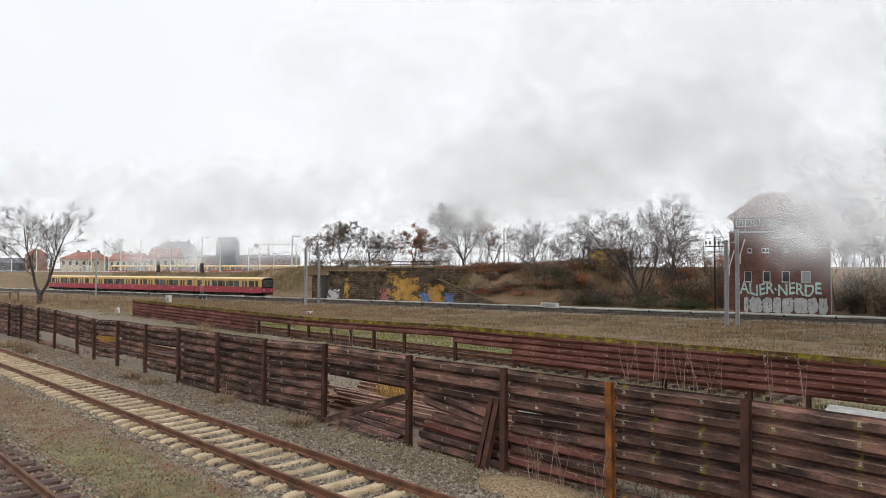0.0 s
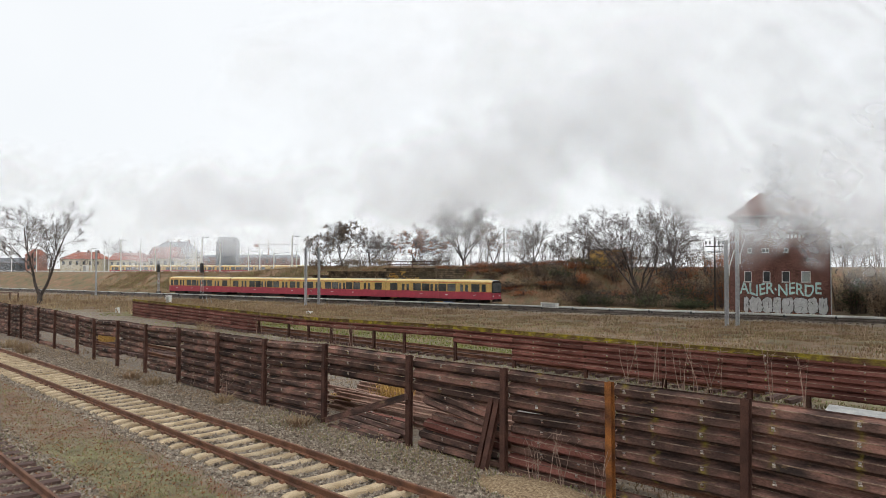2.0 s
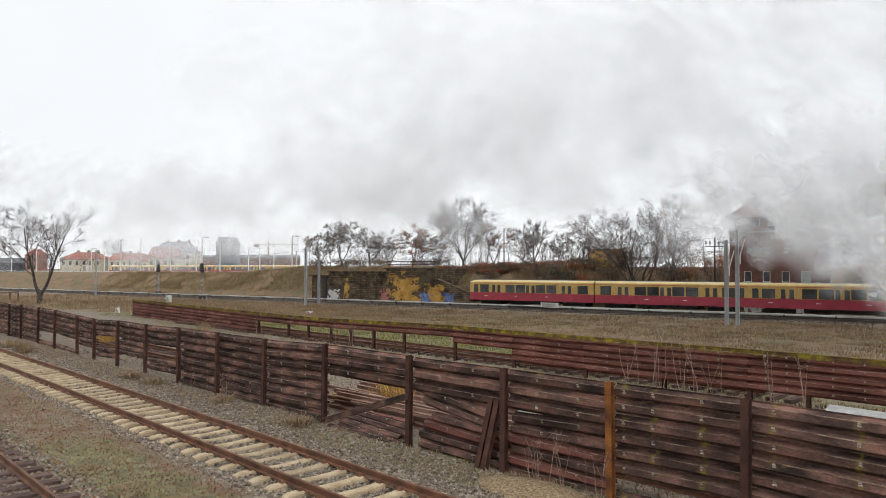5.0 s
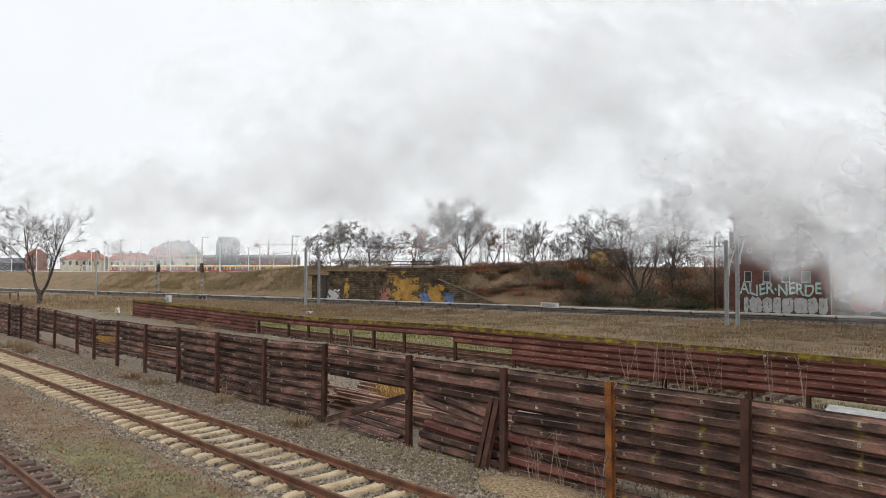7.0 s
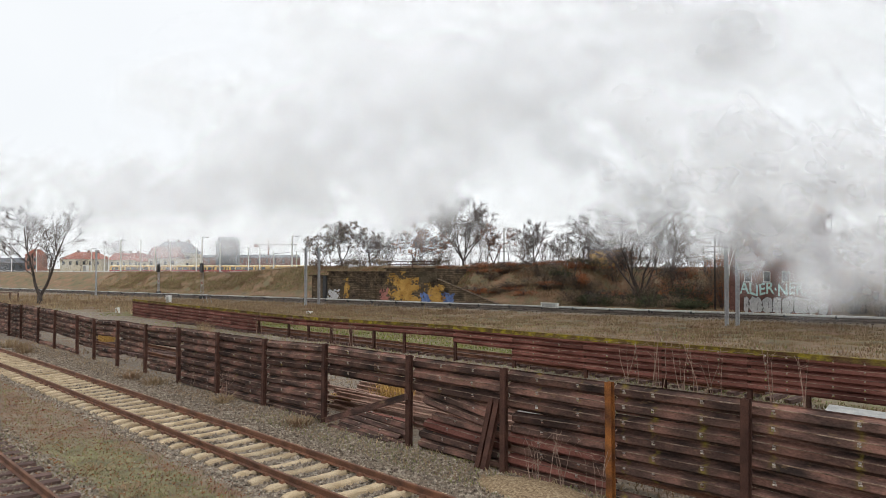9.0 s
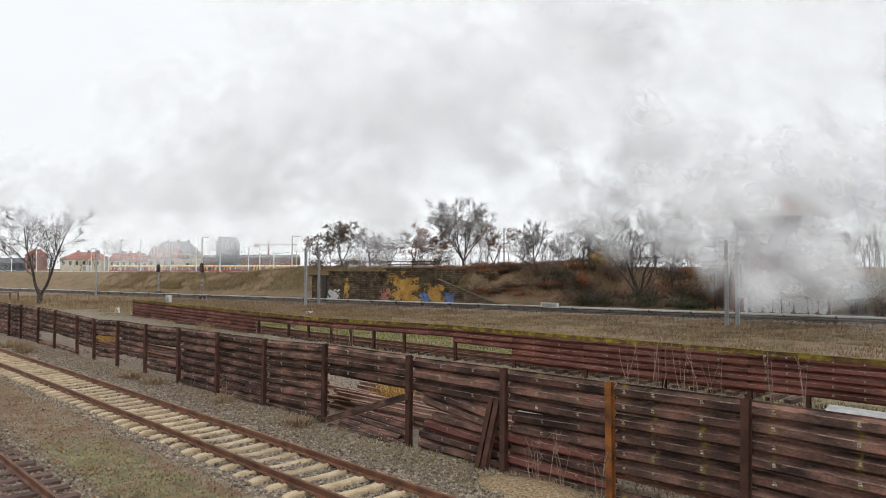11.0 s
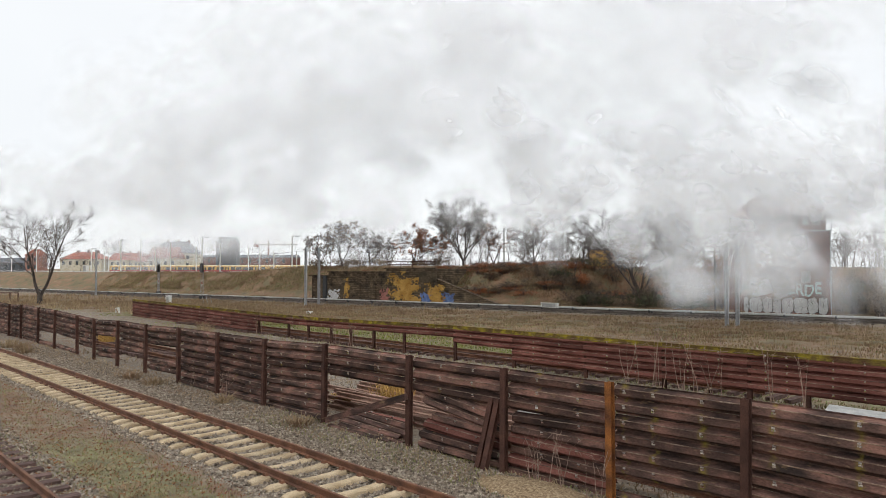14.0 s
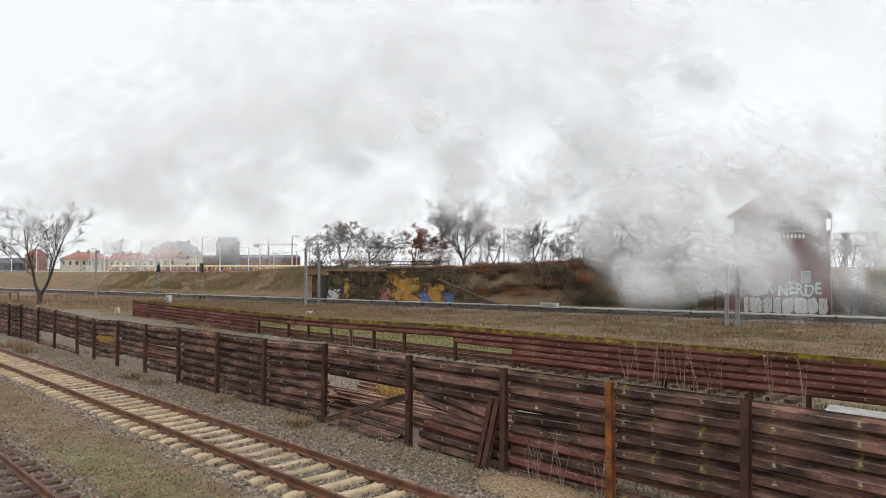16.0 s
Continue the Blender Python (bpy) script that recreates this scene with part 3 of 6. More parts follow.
def train_car(parent, x0, cab_front, cab_back):
    prof, ks = car_body()
    sh = Shape()
    ends = [(0.06, 1.0, 1.0), (CAR - 0.06, 1.0, 1.0)]
    if cab_back:
        ends = [(-0.42, 0.86, 0.0), (-0.05, 0.93, 0.0), (0.25, 1.0, 0)] + ends[1:]
    if cab_front:
        ends = ends[:-1] + [(CAR - 0.25, 1.0, 0), (CAR + 0.05, 0.93, 0), (CAR + 0.42, 0.86, 0)]
    for i in range(len(ends) - 1):
        (xa, fa, _), (xb, fb, _) = ends[i], ends[i + 1]
        for j in range(len(prof) - 1):
            (p, q), (r, s) = prof[j], prof[j + 1]
            ca, cb = 0.85 + 2.77 * 0.5, 1
            za = lambda v, f: 1.7 + (v - 1.7) * (0.5 + 0.5 * f) if v > 1.9 else v
            sh.poly([(xa, p * fa, za(q, fa)), (xa, r * fa, za(s, fa)), (xb, r * fb, za(s, fb)), (xb, p * fb, za(q, fb))], ks[j])
    for k, (xe, fe, _) in ((0, ends[0]), (1, ends[-1])):
        ring = [(xe, p * fe, 1.7 + (q - 1.7) * (0.5 + 0.5 * fe) if q > 1.9 else q) for p, q in prof]
        low = [r for r in ring if r[2] <= 1.9]
        sh.poly(ring if k else ring[::-1], 5 if (cab_front and k) or (cab_back and not k) else 5)
        if (cab_front and k) or (cab_back and not k):
            d = 0.012 if k else -0.012
            yy = 1.5 * fe
            band = [(xe + d, -yy, 0.86), (xe + d, yy, 0.86), (xe + d, yy, 1.75), (xe + d, -yy, 1.75)]
            sh.poly(band if k else band[::-1], 0)
    sh.poly([(0, -1.45, 0.86), (CAR, -1.45, 0.86), (CAR, 1.45, 0.86), (0, 1.45, 0.86)], 5)
    body = part("car_body", sh, [RED, YELLOW, ORANGE, CREAM, GALV, UNDER], parent, m=pose(x0, 0, 0))
    flip = cab_front
    X = (lambda v: CAR - v) if flip else (lambda v: v)

    def pane(x, wd, z0, z1, name, mat, inset=0.0, label=""):
        for side in (-1, 1):
            w = Shape()
            w.box((X(x), side * (1.502 + inset), (z0 + z1) / 2), (wd, 0.02, z1 - z0))
            part(name, w, mat, body, label)

    xs = [(0.75, 0.55), (2.1, 1.25), (6.15, 1.3), (7.75, 1.3), (10.75, 1.3), (12.35, 1.3), (16.75, 1.3)]
    for x, wd in xs:
        pane(x, wd, 1.98, 2.92, "window", GLASS, 0.0)
        for side in (-1, 1):
            fr = Shape()
            for dz in (1.95, 2.95, 2.62):
                fr.box((X(x), side * 1.512, dz), (wd + 0.1, 0.02, 0.06 if dz != 2.62 else 0.04))
            for dx in (-wd / 2 - 0.02, wd / 2 + 0.02):
                fr.box((X(x) + dx, side * 1.512, 2.45), (0.06, 0.02, 1.0))
            part("window_frame", fr, DARK, body)
    for x in (4.0, 9.25, 14.5):
        for dx, side in ((-0.42, -1), (0.42, -1), (-0.42, 1), (0.42, 1)):
            d = Shape()
            d.box((X(x) + dx, side * 1.506, 1.42), (0.78, 0.018, 1.056), 0)
            d.box((X(x) + dx, side * 1.506, 2.55), (0.78, 0.018, 1.2), 1)
            door = part("door", d, [RED, YELLOW], body)
            g = Shape()
            g.box((X(x) + dx, side * 1.52, 2.42), (0.46, 0.014, 1.0))
            part("door_glass", g, GLASS, door)
    for dz, ww in ((1.28, 0.9),):
        s = Shape()
        for x in (2.3, 7.0, 11.6):
            s.box((X(x), -1.506, 1.45), (0.5, 0.01, 0.07))
        part("lettering_bar", s, WHITE, body, "small white unreadable lettering")
    for bx in (2.9, CAR - 2.9):
        b = Shape()
        b.box((bx, 0, 0.52), (3.1, 2.3, 0.4))
        for wx in (-1.05, 1.05):
            for side in (-1, 1):
                b.tube([(bx + wx, side * 0.68, 0.42), (bx + wx, side * 0.82, 0.42)], 0.42, 14)
        part("bogie", b, UNDER, body)
    u = Shape()
    u.box((CAR / 2, 0, 0.62), (7.2, 2.5, 0.42))
    u.box((CAR / 2 - 2, 0.0, 0.45), (2.0, 2.6, 0.3))
    part("equipment_box", u, UNDER, body)
    return body


def electric_train(label):
    t = thing("train", label, "train")
    for i in range(4):
        train_car(t, i * CAR, i in (1, 3), i in (0, 2))
    for i in (1, 2, 3):
        g = Shape()
        g.box((i * CAR, 0, 2.0), (0.5 if i != 2 else 0.2, 2.3, 2.3))
        part("gangway", g, UNDER, t, "black gangway bellows")
    for x, d in ((0, -1), (4 * CAR, 1)):
        f = Shape()
        f.box((x + d * 0.47, 0, 2.5), (0.05, 2.2, 1.25))
        part("windscreen", f, GLASS, t, "dark cab windscreen")
        c = Shape()
        c.box((x + d * 0.5, 0, 0.72), (0.5, 1.9, 0.35))
        c.box((x + d * 0.8, 0, 0.75), (0.5, 0.25, 0.25))
        part("coupler", c, UNDER, t)
        for side in (-1, 1):
            h = Shape()
            h.box((x + d * 0.46, side * 0.85, 1.35), (0.05, 0.3, 0.16))
            part("headlight", h, WHITE, t)
    return t


train = electric_train("yellow and red four-car electric train on far track")
parked = copy_thing(train, pose(-117, 254, 2.0, 0, 0, 2.0))
tagged(parked, "distant yellow and red train parked on embankment", "train")


# ---- vegetation ----
THIN = [0.011]


def wand(sh, p, d, length, r, rng, up, sides=3, n=3, tip=0.35):
    """A crooked tapering branch; returns its points."""
    pts, rad, q, dd = [p.copy()], [max(r, THIN[0] * 1.3)], p.copy(), d.normalized()
    for i in range(n):
        dd = (dd + Vector((rng.gauss(0, 1), rng.gauss(0, 1), rng.gauss(0, 1))) * 0.11 + Vector((0, 0, up))).normalized()
        q = q + dd * (length / n)
        pts.append(q.copy())
        rad.append(max(r * (1 - (1 - tip) * (i + 1) / n), THIN[0]))
    sh.tube(pts, rad, sides, cap=False)
    return pts, rad


def along(pts, f):
    k = min(int(f * (len(pts) - 1)), len(pts) - 2)
    t = f * (len(pts) - 1) - k
    return pts[k].lerp(pts[k + 1], t), (pts[k + 1] - pts[k]).normalized(), k


def grow(trunk, twigs, pts, rad, length, level, rng, spread, up, counts):
    """Side branches along a branch, longest below the middle."""
    n = counts[0]
    for i in range(n):
        f = 0.2 + 0.8 * (i + rng.random()) / n
        base, d, k = along(pts, min(f, 0.999))
        side = Vector((rng.gauss(0, 1), rng.gauss(0, 1), rng.gauss(0, 0.7)))
        side = (side - d * side.dot(d)).normalized()
        nd = (d + side * spread * rng.uniform(0.7, 1.25)).normalized()
        ln = length * (rng.uniform(0.5, 0.72) if level == 0 else rng.uniform(0.36, 0.56)) * (1.15 - 0.6 * f)
        r = rad[k] * 0.42
        target = trunk if level <= 1 and r > 0.03 else twigs
        p2, r2 = wand(target, base, nd, ln, r, rng, up, 4 if r > 0.05 else 3, 3 if len(counts) > 1 else 2)
        if len(counts) > 1:
            grow(trunk, twigs, p2, r2, ln, level + 1, rng, spread, up, counts[1:])


def leaf_quads(sh, centre, radii, count, size, rng):
    for _ in range(count):
        v = Vector((rng.gauss(0, 1), rng.gauss(0, 1), rng.gauss(0, 1))).normalized() * rng.random() ** 0.45
        c = Vector(centre) + Vector((v.x * radii[0], v.y * radii[1], v.z * radii[2]))
        a = Vector((rng.gauss(0, 1), rng.gauss(0, 1), rng.gauss(0, 1))).normalized() * size * rng.uniform(0.6, 1.3)
        b = a.orthogonal().normalized() * size * rng.uniform(0.3, 0.7)
        sh.poly([c - a, c - b, c + a, c + b])


def bare_tree(x, y, z, h, seed, label, spread=0.95, stems=1, leaves=None, leaf_count=0, up=0.02, r=None, lean=0.45, width=1.0, counts=(10, 7, 6, 4), leaf_size=0.16):
    """A leafless tree: leaders, limbs, branches and fine twigs."""
    rng = random.Random(seed)
    t = thing("tree", label, "tree", pose(x, y, z))
    trunk, twigs = Shape(), Shape()
    r = r or h * 0.014 + 0.03
    if stems == 1:
        pts, rad = wand(trunk, Vector((0, 0, -0.2)), Vector((rng.uniform(-0.06, 0.06), rng.uniform(-0.06, 0.06), 1)), h * 0.93, r, rng, 0.12, 7, 6, 0.12)
        grow(trunk, twigs, pts, rad, h * 0.8, 0, rng, spread, up, (counts[0] + 6,) + counts[1:])
    else:
        trunk.tube([(0, 0, -0.2), (0, 0, h * 0.1)], [r * 1.25, r], 7)
        for i in range(stems):
            a = 2 * math.pi * i / stems + 0.25
            d = Vector((math.cos(a) * lean, math.sin(a) * lean, 1))
            pts, rad = wand(trunk, Vector((0, 0, h * 0.095)), d, h * rng.uniform(0.75, 0.95), r * 0.72, rng, 0.1, 6, 6, 0.12)
            grow(trunk, twigs, pts, rad, h * 0.72, 0, rng, spread, up, counts)
    f = h / max(v[2] for v in twigs.v)
    for q in (trunk, twigs):
        q.v = [(a * f * width, b * f * width, c * f) for a, b, c in q.v]
    part("trunk", trunk, BARK, t)
    part("crown", twigs, TWIG, t, "fine bare twigs")
    if leaves:
        lf = Shape()
        for _ in range(leaf_count):
            c = Vector(rng.choice(twigs.v))
            if c.z > h * 0.25:
                leaf_quads(lf, c, (0.25, 0.25, 0.25), 1, leaf_size, rng)
        part("leaves", lf, leaves, t, "clinging dry leaves")
    return t


def bush(x, y, z, size, seed, mat, label, count=500, leaf=0.16, stems=22, cat="bush", name="bush"):
    rng = random.Random(seed)
    t = thing(name, label, cat, pose(x, y, z))
    st, lf = Shape(), Shape()
    for _ in range(stems):
        a = rng.uniform(0, 2 * math.pi)
        e = Vector((math.cos(a) * size[0] * rng.uniform(0.2, 1), math.sin(a) * size[1] * rng.uniform(0.2, 1), size[2] * rng.uniform(0.6, 1.25)))
        mid = e * 0.5 + Vector((rng.gauss(0, 0.15), rng.gauss(0, 0.15), size[2] * 0.15))
        st.tube([(0.2 * e.x, 0.2 * e.y, -0.3), mid, e], [0.035, 0.022, 0.008], 3, cap=False)
        for _ in range(3):
            q = mid.lerp(e, rng.random())
            st.tube([q, q + Vector((rng.gauss(0, 0.4), rng.gauss(0, 0.4), rng.uniform(0.1, 0.7)))], [0.014, 0.005], 3, cap=False)
    for _ in range(9):
        c = Vector((rng.uniform(-0.7, 0.7) * size[0], rng.uniform(-0.7, 0.7) * size[1], size[2] * rng.uniform(0.25, 0.75)))
        leaf_quads(lf, c, (size[0] * 0.42, size[1] * 0.42, size[2] * 0.36), count // 9, leaf, rng)
    part("stem_tangle", st, TWIG, t)
    part("foliage", lf, mat, t)
    return t


bare_tree(-52.5, 93.6, -0.3, 14.0, 4, "bare forked tree with dark trunk in dry grass", 0.75, 2, up=0.05, r=0.3, lean=0.4, width=1.12, counts=(13, 9, 6, 3))
THIN[0] = 0.012

# trees along the far embankment: x, y, top, height, seed, spread, depth, leaves, leaf count, words
def bank_tree(x, y, top, base, seed, label, **more):
    z = ground_z(x, y)
    return bare_tree(x, y, z, top - z, seed, label, **more)


bank_tree(-19.8, 140.5, 14.0, 0, 21, "brown-leaved scrubby tree on the embankment", spread=1.05, stems=3, width=1.35, leaves=LEAF_BROWN, leaf_count=700, leaf_size=0.24)
bank_tree(-24.5, 143.3, 11.9, 0, 22, "small scrubby tree with few brown leaves", spread=0.95, stems=3, width=1.3, leaves=LEAF_BROWN, leaf_count=300, leaf_size=0.22)
bank_tree(-14.1, 138.9, 12.9, 0, 23, "bare spreading tree above the old abutment", spread=1.0, stems=3, width=1.35)
bank_tree(-10.2, 137.4, 12.0, 0, 24, "bare tree above the old abutment", spread=1.0, stems=3, width=1.35)
bank_tree(-5.1, 132.7, 13.2, 0, 25, "tree with russet leaves above the abutment", spread=0.95, stems=3, width=1.4, leaves=LEAF_RED, leaf_count=1300, leaf_size=0.22)
bank_tree(3.6, 126.6, 17.6, 0, 26, "large bare round-crowned tree on the embankment", counts=(14, 8, 6, 4), spread=0.9, stems=6, lean=0.62, up=0.05, width=1.1)
bank_tree(8.6, 122.3, 12.2, 0, 27, "tree with brown leaves on the embankment", spread=1.0, stems=2, width=1.3, leaves=LEAF_RED, leaf_count=420)
bank_tree(14.6, 115.3, 12.8, 0, 28, "bare fan-shaped tree at the top of the slope", spread=0.8, stems=4, lean=0.35)
bank_tree(23.3, 120.2, 14.0, 0, 29, "pale bare birch with drooping twigs", spread=0.95, stems=1, width=1.2)
bank_tree(19.4, 122.2, 11.0, 0, 30, "bare birch with fine twigs", spread=0.95, stems=1, width=1.2)
bank_tree(28.5, 104.4, 14.3, 0, 31, "large bare many-stemmed tree on the slope", counts=(12, 8, 6, 4), spread=0.85, stems=5, lean=0.6, width=1.15)
bank_tree(38.3, 119.5, 17.6, 0, 32, "tall bare tree behind the slope", spread=1.0, stems=2, lean=0.3, width=1.15)
bank_tree(36.0, 112.0, 11.0, 0, 33, "bare scrubby tree beside the signal tower", spread=0.9, stems=3)
bank_tree(62.5, 112.4, 10.4, 0, 34, "bare tree behind the signal tower", spread=0.8, stems=3)
bare_tree(67.0, 108.5, 2.0, 33.5, 35, "tall bare poplar with upright branches", spread=0.45, stems=1, up=0.25, r=0.42, width=0.55)
bare_tree(-150.0, 330.0, 6.0, 13.4, 36, "distant round bare tree behind the houses", spread=0.95, stems=3, r=0.3)


def far_woods():
    """Bare scrub and trees far behind the line."""
    THIN[0] = 0.013
    rng = random.Random(77)
    twigs = Shape()
    for i in range(200):
        s = rng.uniform(-105, 45)
        w = rng.uniform(108, 160)
        x, y = sw_xy(s, w)
        z = ground_z(x, y) - 0.3
        h = rng.uniform(4.5, 8.5)
        sub = Shape()
        pts, rad = wand(sub, Vector((0, 0, -0.2)), Vector((rng.uniform(-0.2, 0.2), 0, 1)), h, 0.11, rng, 0.1, 4, 4)
        grow(sub, sub, pts, rad, h * 0.9, 0, rng, 0.8, 0.08, (7, 5, 3))
        f = h / max(v[2] for v in sub.v)
        sub.v = [(x + a * f, y + b * f, z + c * f) for a, b, c in sub.v]
        twigs.faces(sub.v, sub.f)
    for i in range(30):
        x = rng.uniform(-270, -60)
        y = rng.uniform(270, 340)
        h = rng.uniform(6.0, 9.5)
        sub = Shape()
        pts, rad = wand(sub, Vector((0, 0, 0)), Vector((0, 0, 1)), h, 0.12, rng, 0.1, 4, 4)
        grow(sub, sub, pts, rad, h * 0.9, 0, rng, 0.8, 0.08, (7, 5, 3))
        f = h / max(v[2] for v in sub.v)
        sub.v = [(x + a * f, y + b * f, 2.4 + c * f) for a, b, c in sub.v]
        twigs.faces(sub.v, sub.f)
    tagged(part("scrub", twigs, TWIG), "grey-brown bare scrub and saplings far behind", "scrub", "", "stuff")


far_woods()

RNG_B = random.Random(101)


def slope_bush(x, y, size, mat, label, count, leaf=0.17):
    bush(x, y, ground_z(x, y), size, RNG_B.randrange(9999), mat, label, count, leaf)


for x, y in ((6.5, 118.5), (10.6, 115.7), (13.5, 114.0), (20.4, 110.0), (17.0, 113.0)):
    slope_bush(x, y, (2.6, 1.6, 1.1), LEAF_RED, "low russet-leaved shrub on the slope", 420)
for x, y in ((20.0, 107.0), (24.7, 104.9), (30.8, 103.1), (27.6, 104.0), (33.0, 104.0)):
    slope_bush(x, y, (2.2, 1.6, 2.3), LEAF_RED, "russet-leaved shrub on the slope", 420)
for x, y in ((15.1, 109.5), (18.7, 104.4), (22.3, 102.0), (24.5, 98.7), (27.8, 96.4), (30.6, 95.7), (21.5, 100.4), (26.0, 100.0), (29.5, 98.5), (32.8, 96.6), (18.0, 107.5)):
    slope_bush(x, y, (2.9, 1.8, 2.0), LEAF_GREEN if RNG_B.random() < 0.45 else LEAF_BROWN, "dense dark bramble thicket on the slope", 620)
for x, y, h in ((33.0, 97.0, 3.2), (36.5, 99.9, 4.5), (39.8, 104.0, 5.0), (32.0, 92.9, 1.6), (35.0, 103.0, 4.0)):
    slope_bush(x, y, (2.6, 2.0, h), LEAF_GREEN if h < 4 else LEAF_BROWN, "dark ivy-grown thicket beside the signal tower", 900)
for x, y, h in ((50.5, 86.5, 4.4), (53.5, 87.5, 5.6), (56.0, 85.0, 5.0), (53.5, 92.0, 6.6), (57.8, 90.5, 7.2), (60.5, 84.0, 6.0), (50.2, 91.0, 5.6)):
    slope_bush(x, y, (3.0, 2.2, h), LEAF_BROWN, "tall brown leafless thicket behind the tracks", 900, 0.15)
for i in range(18):
    bx, by = sw_xy(RNG_B.uniform(-11, 14), RNG_B.uniform(93, 101))
    if bx > 47.5:
        slope_bush(bx, by, (2.8, 1.8, RNG_B.uniform(2.6, 4.4)), RNG_B.choice((LEAF_GREEN, LEAF_BROWN)), "dark tangled thicket beyond the signal tower", 900, 0.17)
for i in range(26):
    ss_, ww_ = RNG_B.uniform(-50, -20), RNG_B.uniform(97, 105)
    bx, by = sw_xy(ss_, ww_)
    slope_bush(bx, by, (2.6, 1.8, RNG_B.uniform(2.2, 4.6) if ss_ > -36 else RNG_B.uniform(1.0, 1.7)), RNG_B.choice((LEAF_RED, LEAF_BROWN, LEAF_BROWN, LEAF_GREEN)), "tall tangled brown thicket on the bank", 560, 0.15)
for i in range(30):
    ss_ = RNG_B.uniform(-46, -14) if i < 20 else RNG_B.uniform(-4, 24)
    ww_ = RNG_B.uniform(104, 114)
    bx, by = sw_xy(ss_, ww_)
    slope_bush(bx, by, (2.8, 1.8, RNG_B.uniform(2.0, 3.6)), RNG_B.choice((LEAF_RED, LEAF_BROWN, LEAF_BROWN, LEAF_GREEN)), "bare brown shrub on the bank", 420, 0.16)
for i in range(16):
    ss_, ww_ = RNG_B.uniform(-52, -24), RNG_B.uniform(93, 101)
    bx, by = sw_xy(ss_ + 3, ww_ + (6 if ss_ > -38 else 0))
    slope_bush(bx, by, (2.8, 1.8, 1.7), RNG_B.choice((LEAF_GREEN, LEAF_BROWN, LEAF_BROWN)), "tangled bramble thicket on the slope", 620, 0.14)
for i in range(14):
    ss_, ww_ = RNG_B.uniform(-78, -40), RNG_B.uniform(99, 104)
    bx, by = sw_xy(ss_, ww_)
    slope_bush(bx, by, (2.2, 1.4, 0.8), RNG_B.choice((LEAF_RED, LEAF_BROWN)), "low brown shrub on the embankment", 260, 0.15)
for i in range(34):
    ss_, ww_ = RNG_B.uniform(-62, -30), RNG_B.uniform(93.5, 104)
    bx, by = sw_xy(ss_, ww_)
    if ww_ < 92 + 14 * min(1, max(0, (ss_ + 60) / 30)) and ss_ < -52:
        continue
    slope_bush(bx, by, (2.4, 1.6, 0.9), RNG_B.choice((LEAF_BROWN, LEAF_BROWN, LEAF_RED, DRY)), "low tangle of dry brush on the slope", 480, 0.13)
for x, y in ((-15.4, 136.2), (-19.0, 138.0), (-11.0, 134.0), (-24.5, 141.5), (-5.0, 131.5), (-1.0, 130.5)):
    slope_bush(x, y, (3.0, 1.6, 1.8), LEAF_BROWN, "bare brown scrub on top of the abutment", 380)


# ---- signal tower ----
def brick_material(name, a, b, mortar, scale=1.0, width=0.25, heightv=0.075, axes="XZ"):
    m = material(name, [a, b], 0.9, 10, 0.92, 0, 0.2, 0.03)
    n, l = m.node_tree.nodes, m.node_tree.links
    bsdf = n["Principled BSDF"]
    old = bsdf.inputs["Base Color"].links[0].from_socket
    tc, sep, com, br, mx = n.new("ShaderNodeTexCoord"), n.new("ShaderNodeSeparateXYZ"), n.new("ShaderNodeCombineXYZ"), n.new("ShaderNodeTexBrick"), n.new("ShaderNodeMixRGB")
    l.new(tc.outputs["Object"], sep.inputs[0])
    add = n.new("ShaderNodeMath")
    l.new(sep.outputs[0], add.inputs[0])
    l.new(sep.outputs[1], add.inputs[1])
    l.new(add.outputs[0], com.inputs[0])
    l.new(sep.outputs[2], com.inputs[1])
    l.new(com.outputs[0], br.inputs["Vector"])
    br.inputs["Scale"].default_value = scale
    br.inputs["Brick Width"].default_value, br.inputs["Row Height"].default_value = width, heightv
    br.inputs["Mortar Size"].default_value = heightv * 0.12
    br.inputs["Color1"].default_value, br.inputs["Color2"].default_value = (0.62, 0.62, 0.62, 1), (1.3, 1.3, 1.3, 1)
    br.inputs["Mortar"].default_value = (*mortar, 1)
    mx.blend_type, mx.inputs[0].default_value = "MULTIPLY", 1.0
    l.new(old, mx.inputs[1])
    l.new(br.outputs["Color"], mx.inputs[2])
    l.new(mx.outputs[0], bsdf.inputs["Base Color"])
    return m


TOWER_BRICK = brick_material("tower_brick", (0.125, 0.06, 0.05), (0.2, 0.1, 0.08), (1.15, 1.15, 1.15))
ABUT_BRICK = brick_material("abutment_masonry", (0.07, 0.055, 0.042), (0.21, 0.155, 0.1), (0.55, 0.55, 0.55), 1.0, 0.7, 0.3)
MINT = material("mint_spray_paint", [(0.42, 0.62, 0.58), (0.55, 0.74, 0.7)], 2, 20, 0.6, 0, 0.05, 0)
SILVER = material("silver_spray_paint", [(0.45, 0.46, 0.46), (0.62, 0.62, 0.62)], 2, 20, 0.5, 0, 0.05, 0)
BLUEP = material("blue_spray_paint", [(0.05, 0.1, 0.3), (0.16, 0.24, 0.5)], 2, 20, 0.7, 0, 0.05, 0)
ORANGEP = material("orange_wall_paint", [(0.38, 0.2, 0.05), (0.58, 0.36, 0.1)], 1.2, 8, 0.9, 0, 0.1, 0)
PINKP = material("pink_wall_paint", [(0.35, 0.14, 0.12), (0.45, 0.2, 0.17)], 1.2, 8, 0.9, 0, 0.1, 0)
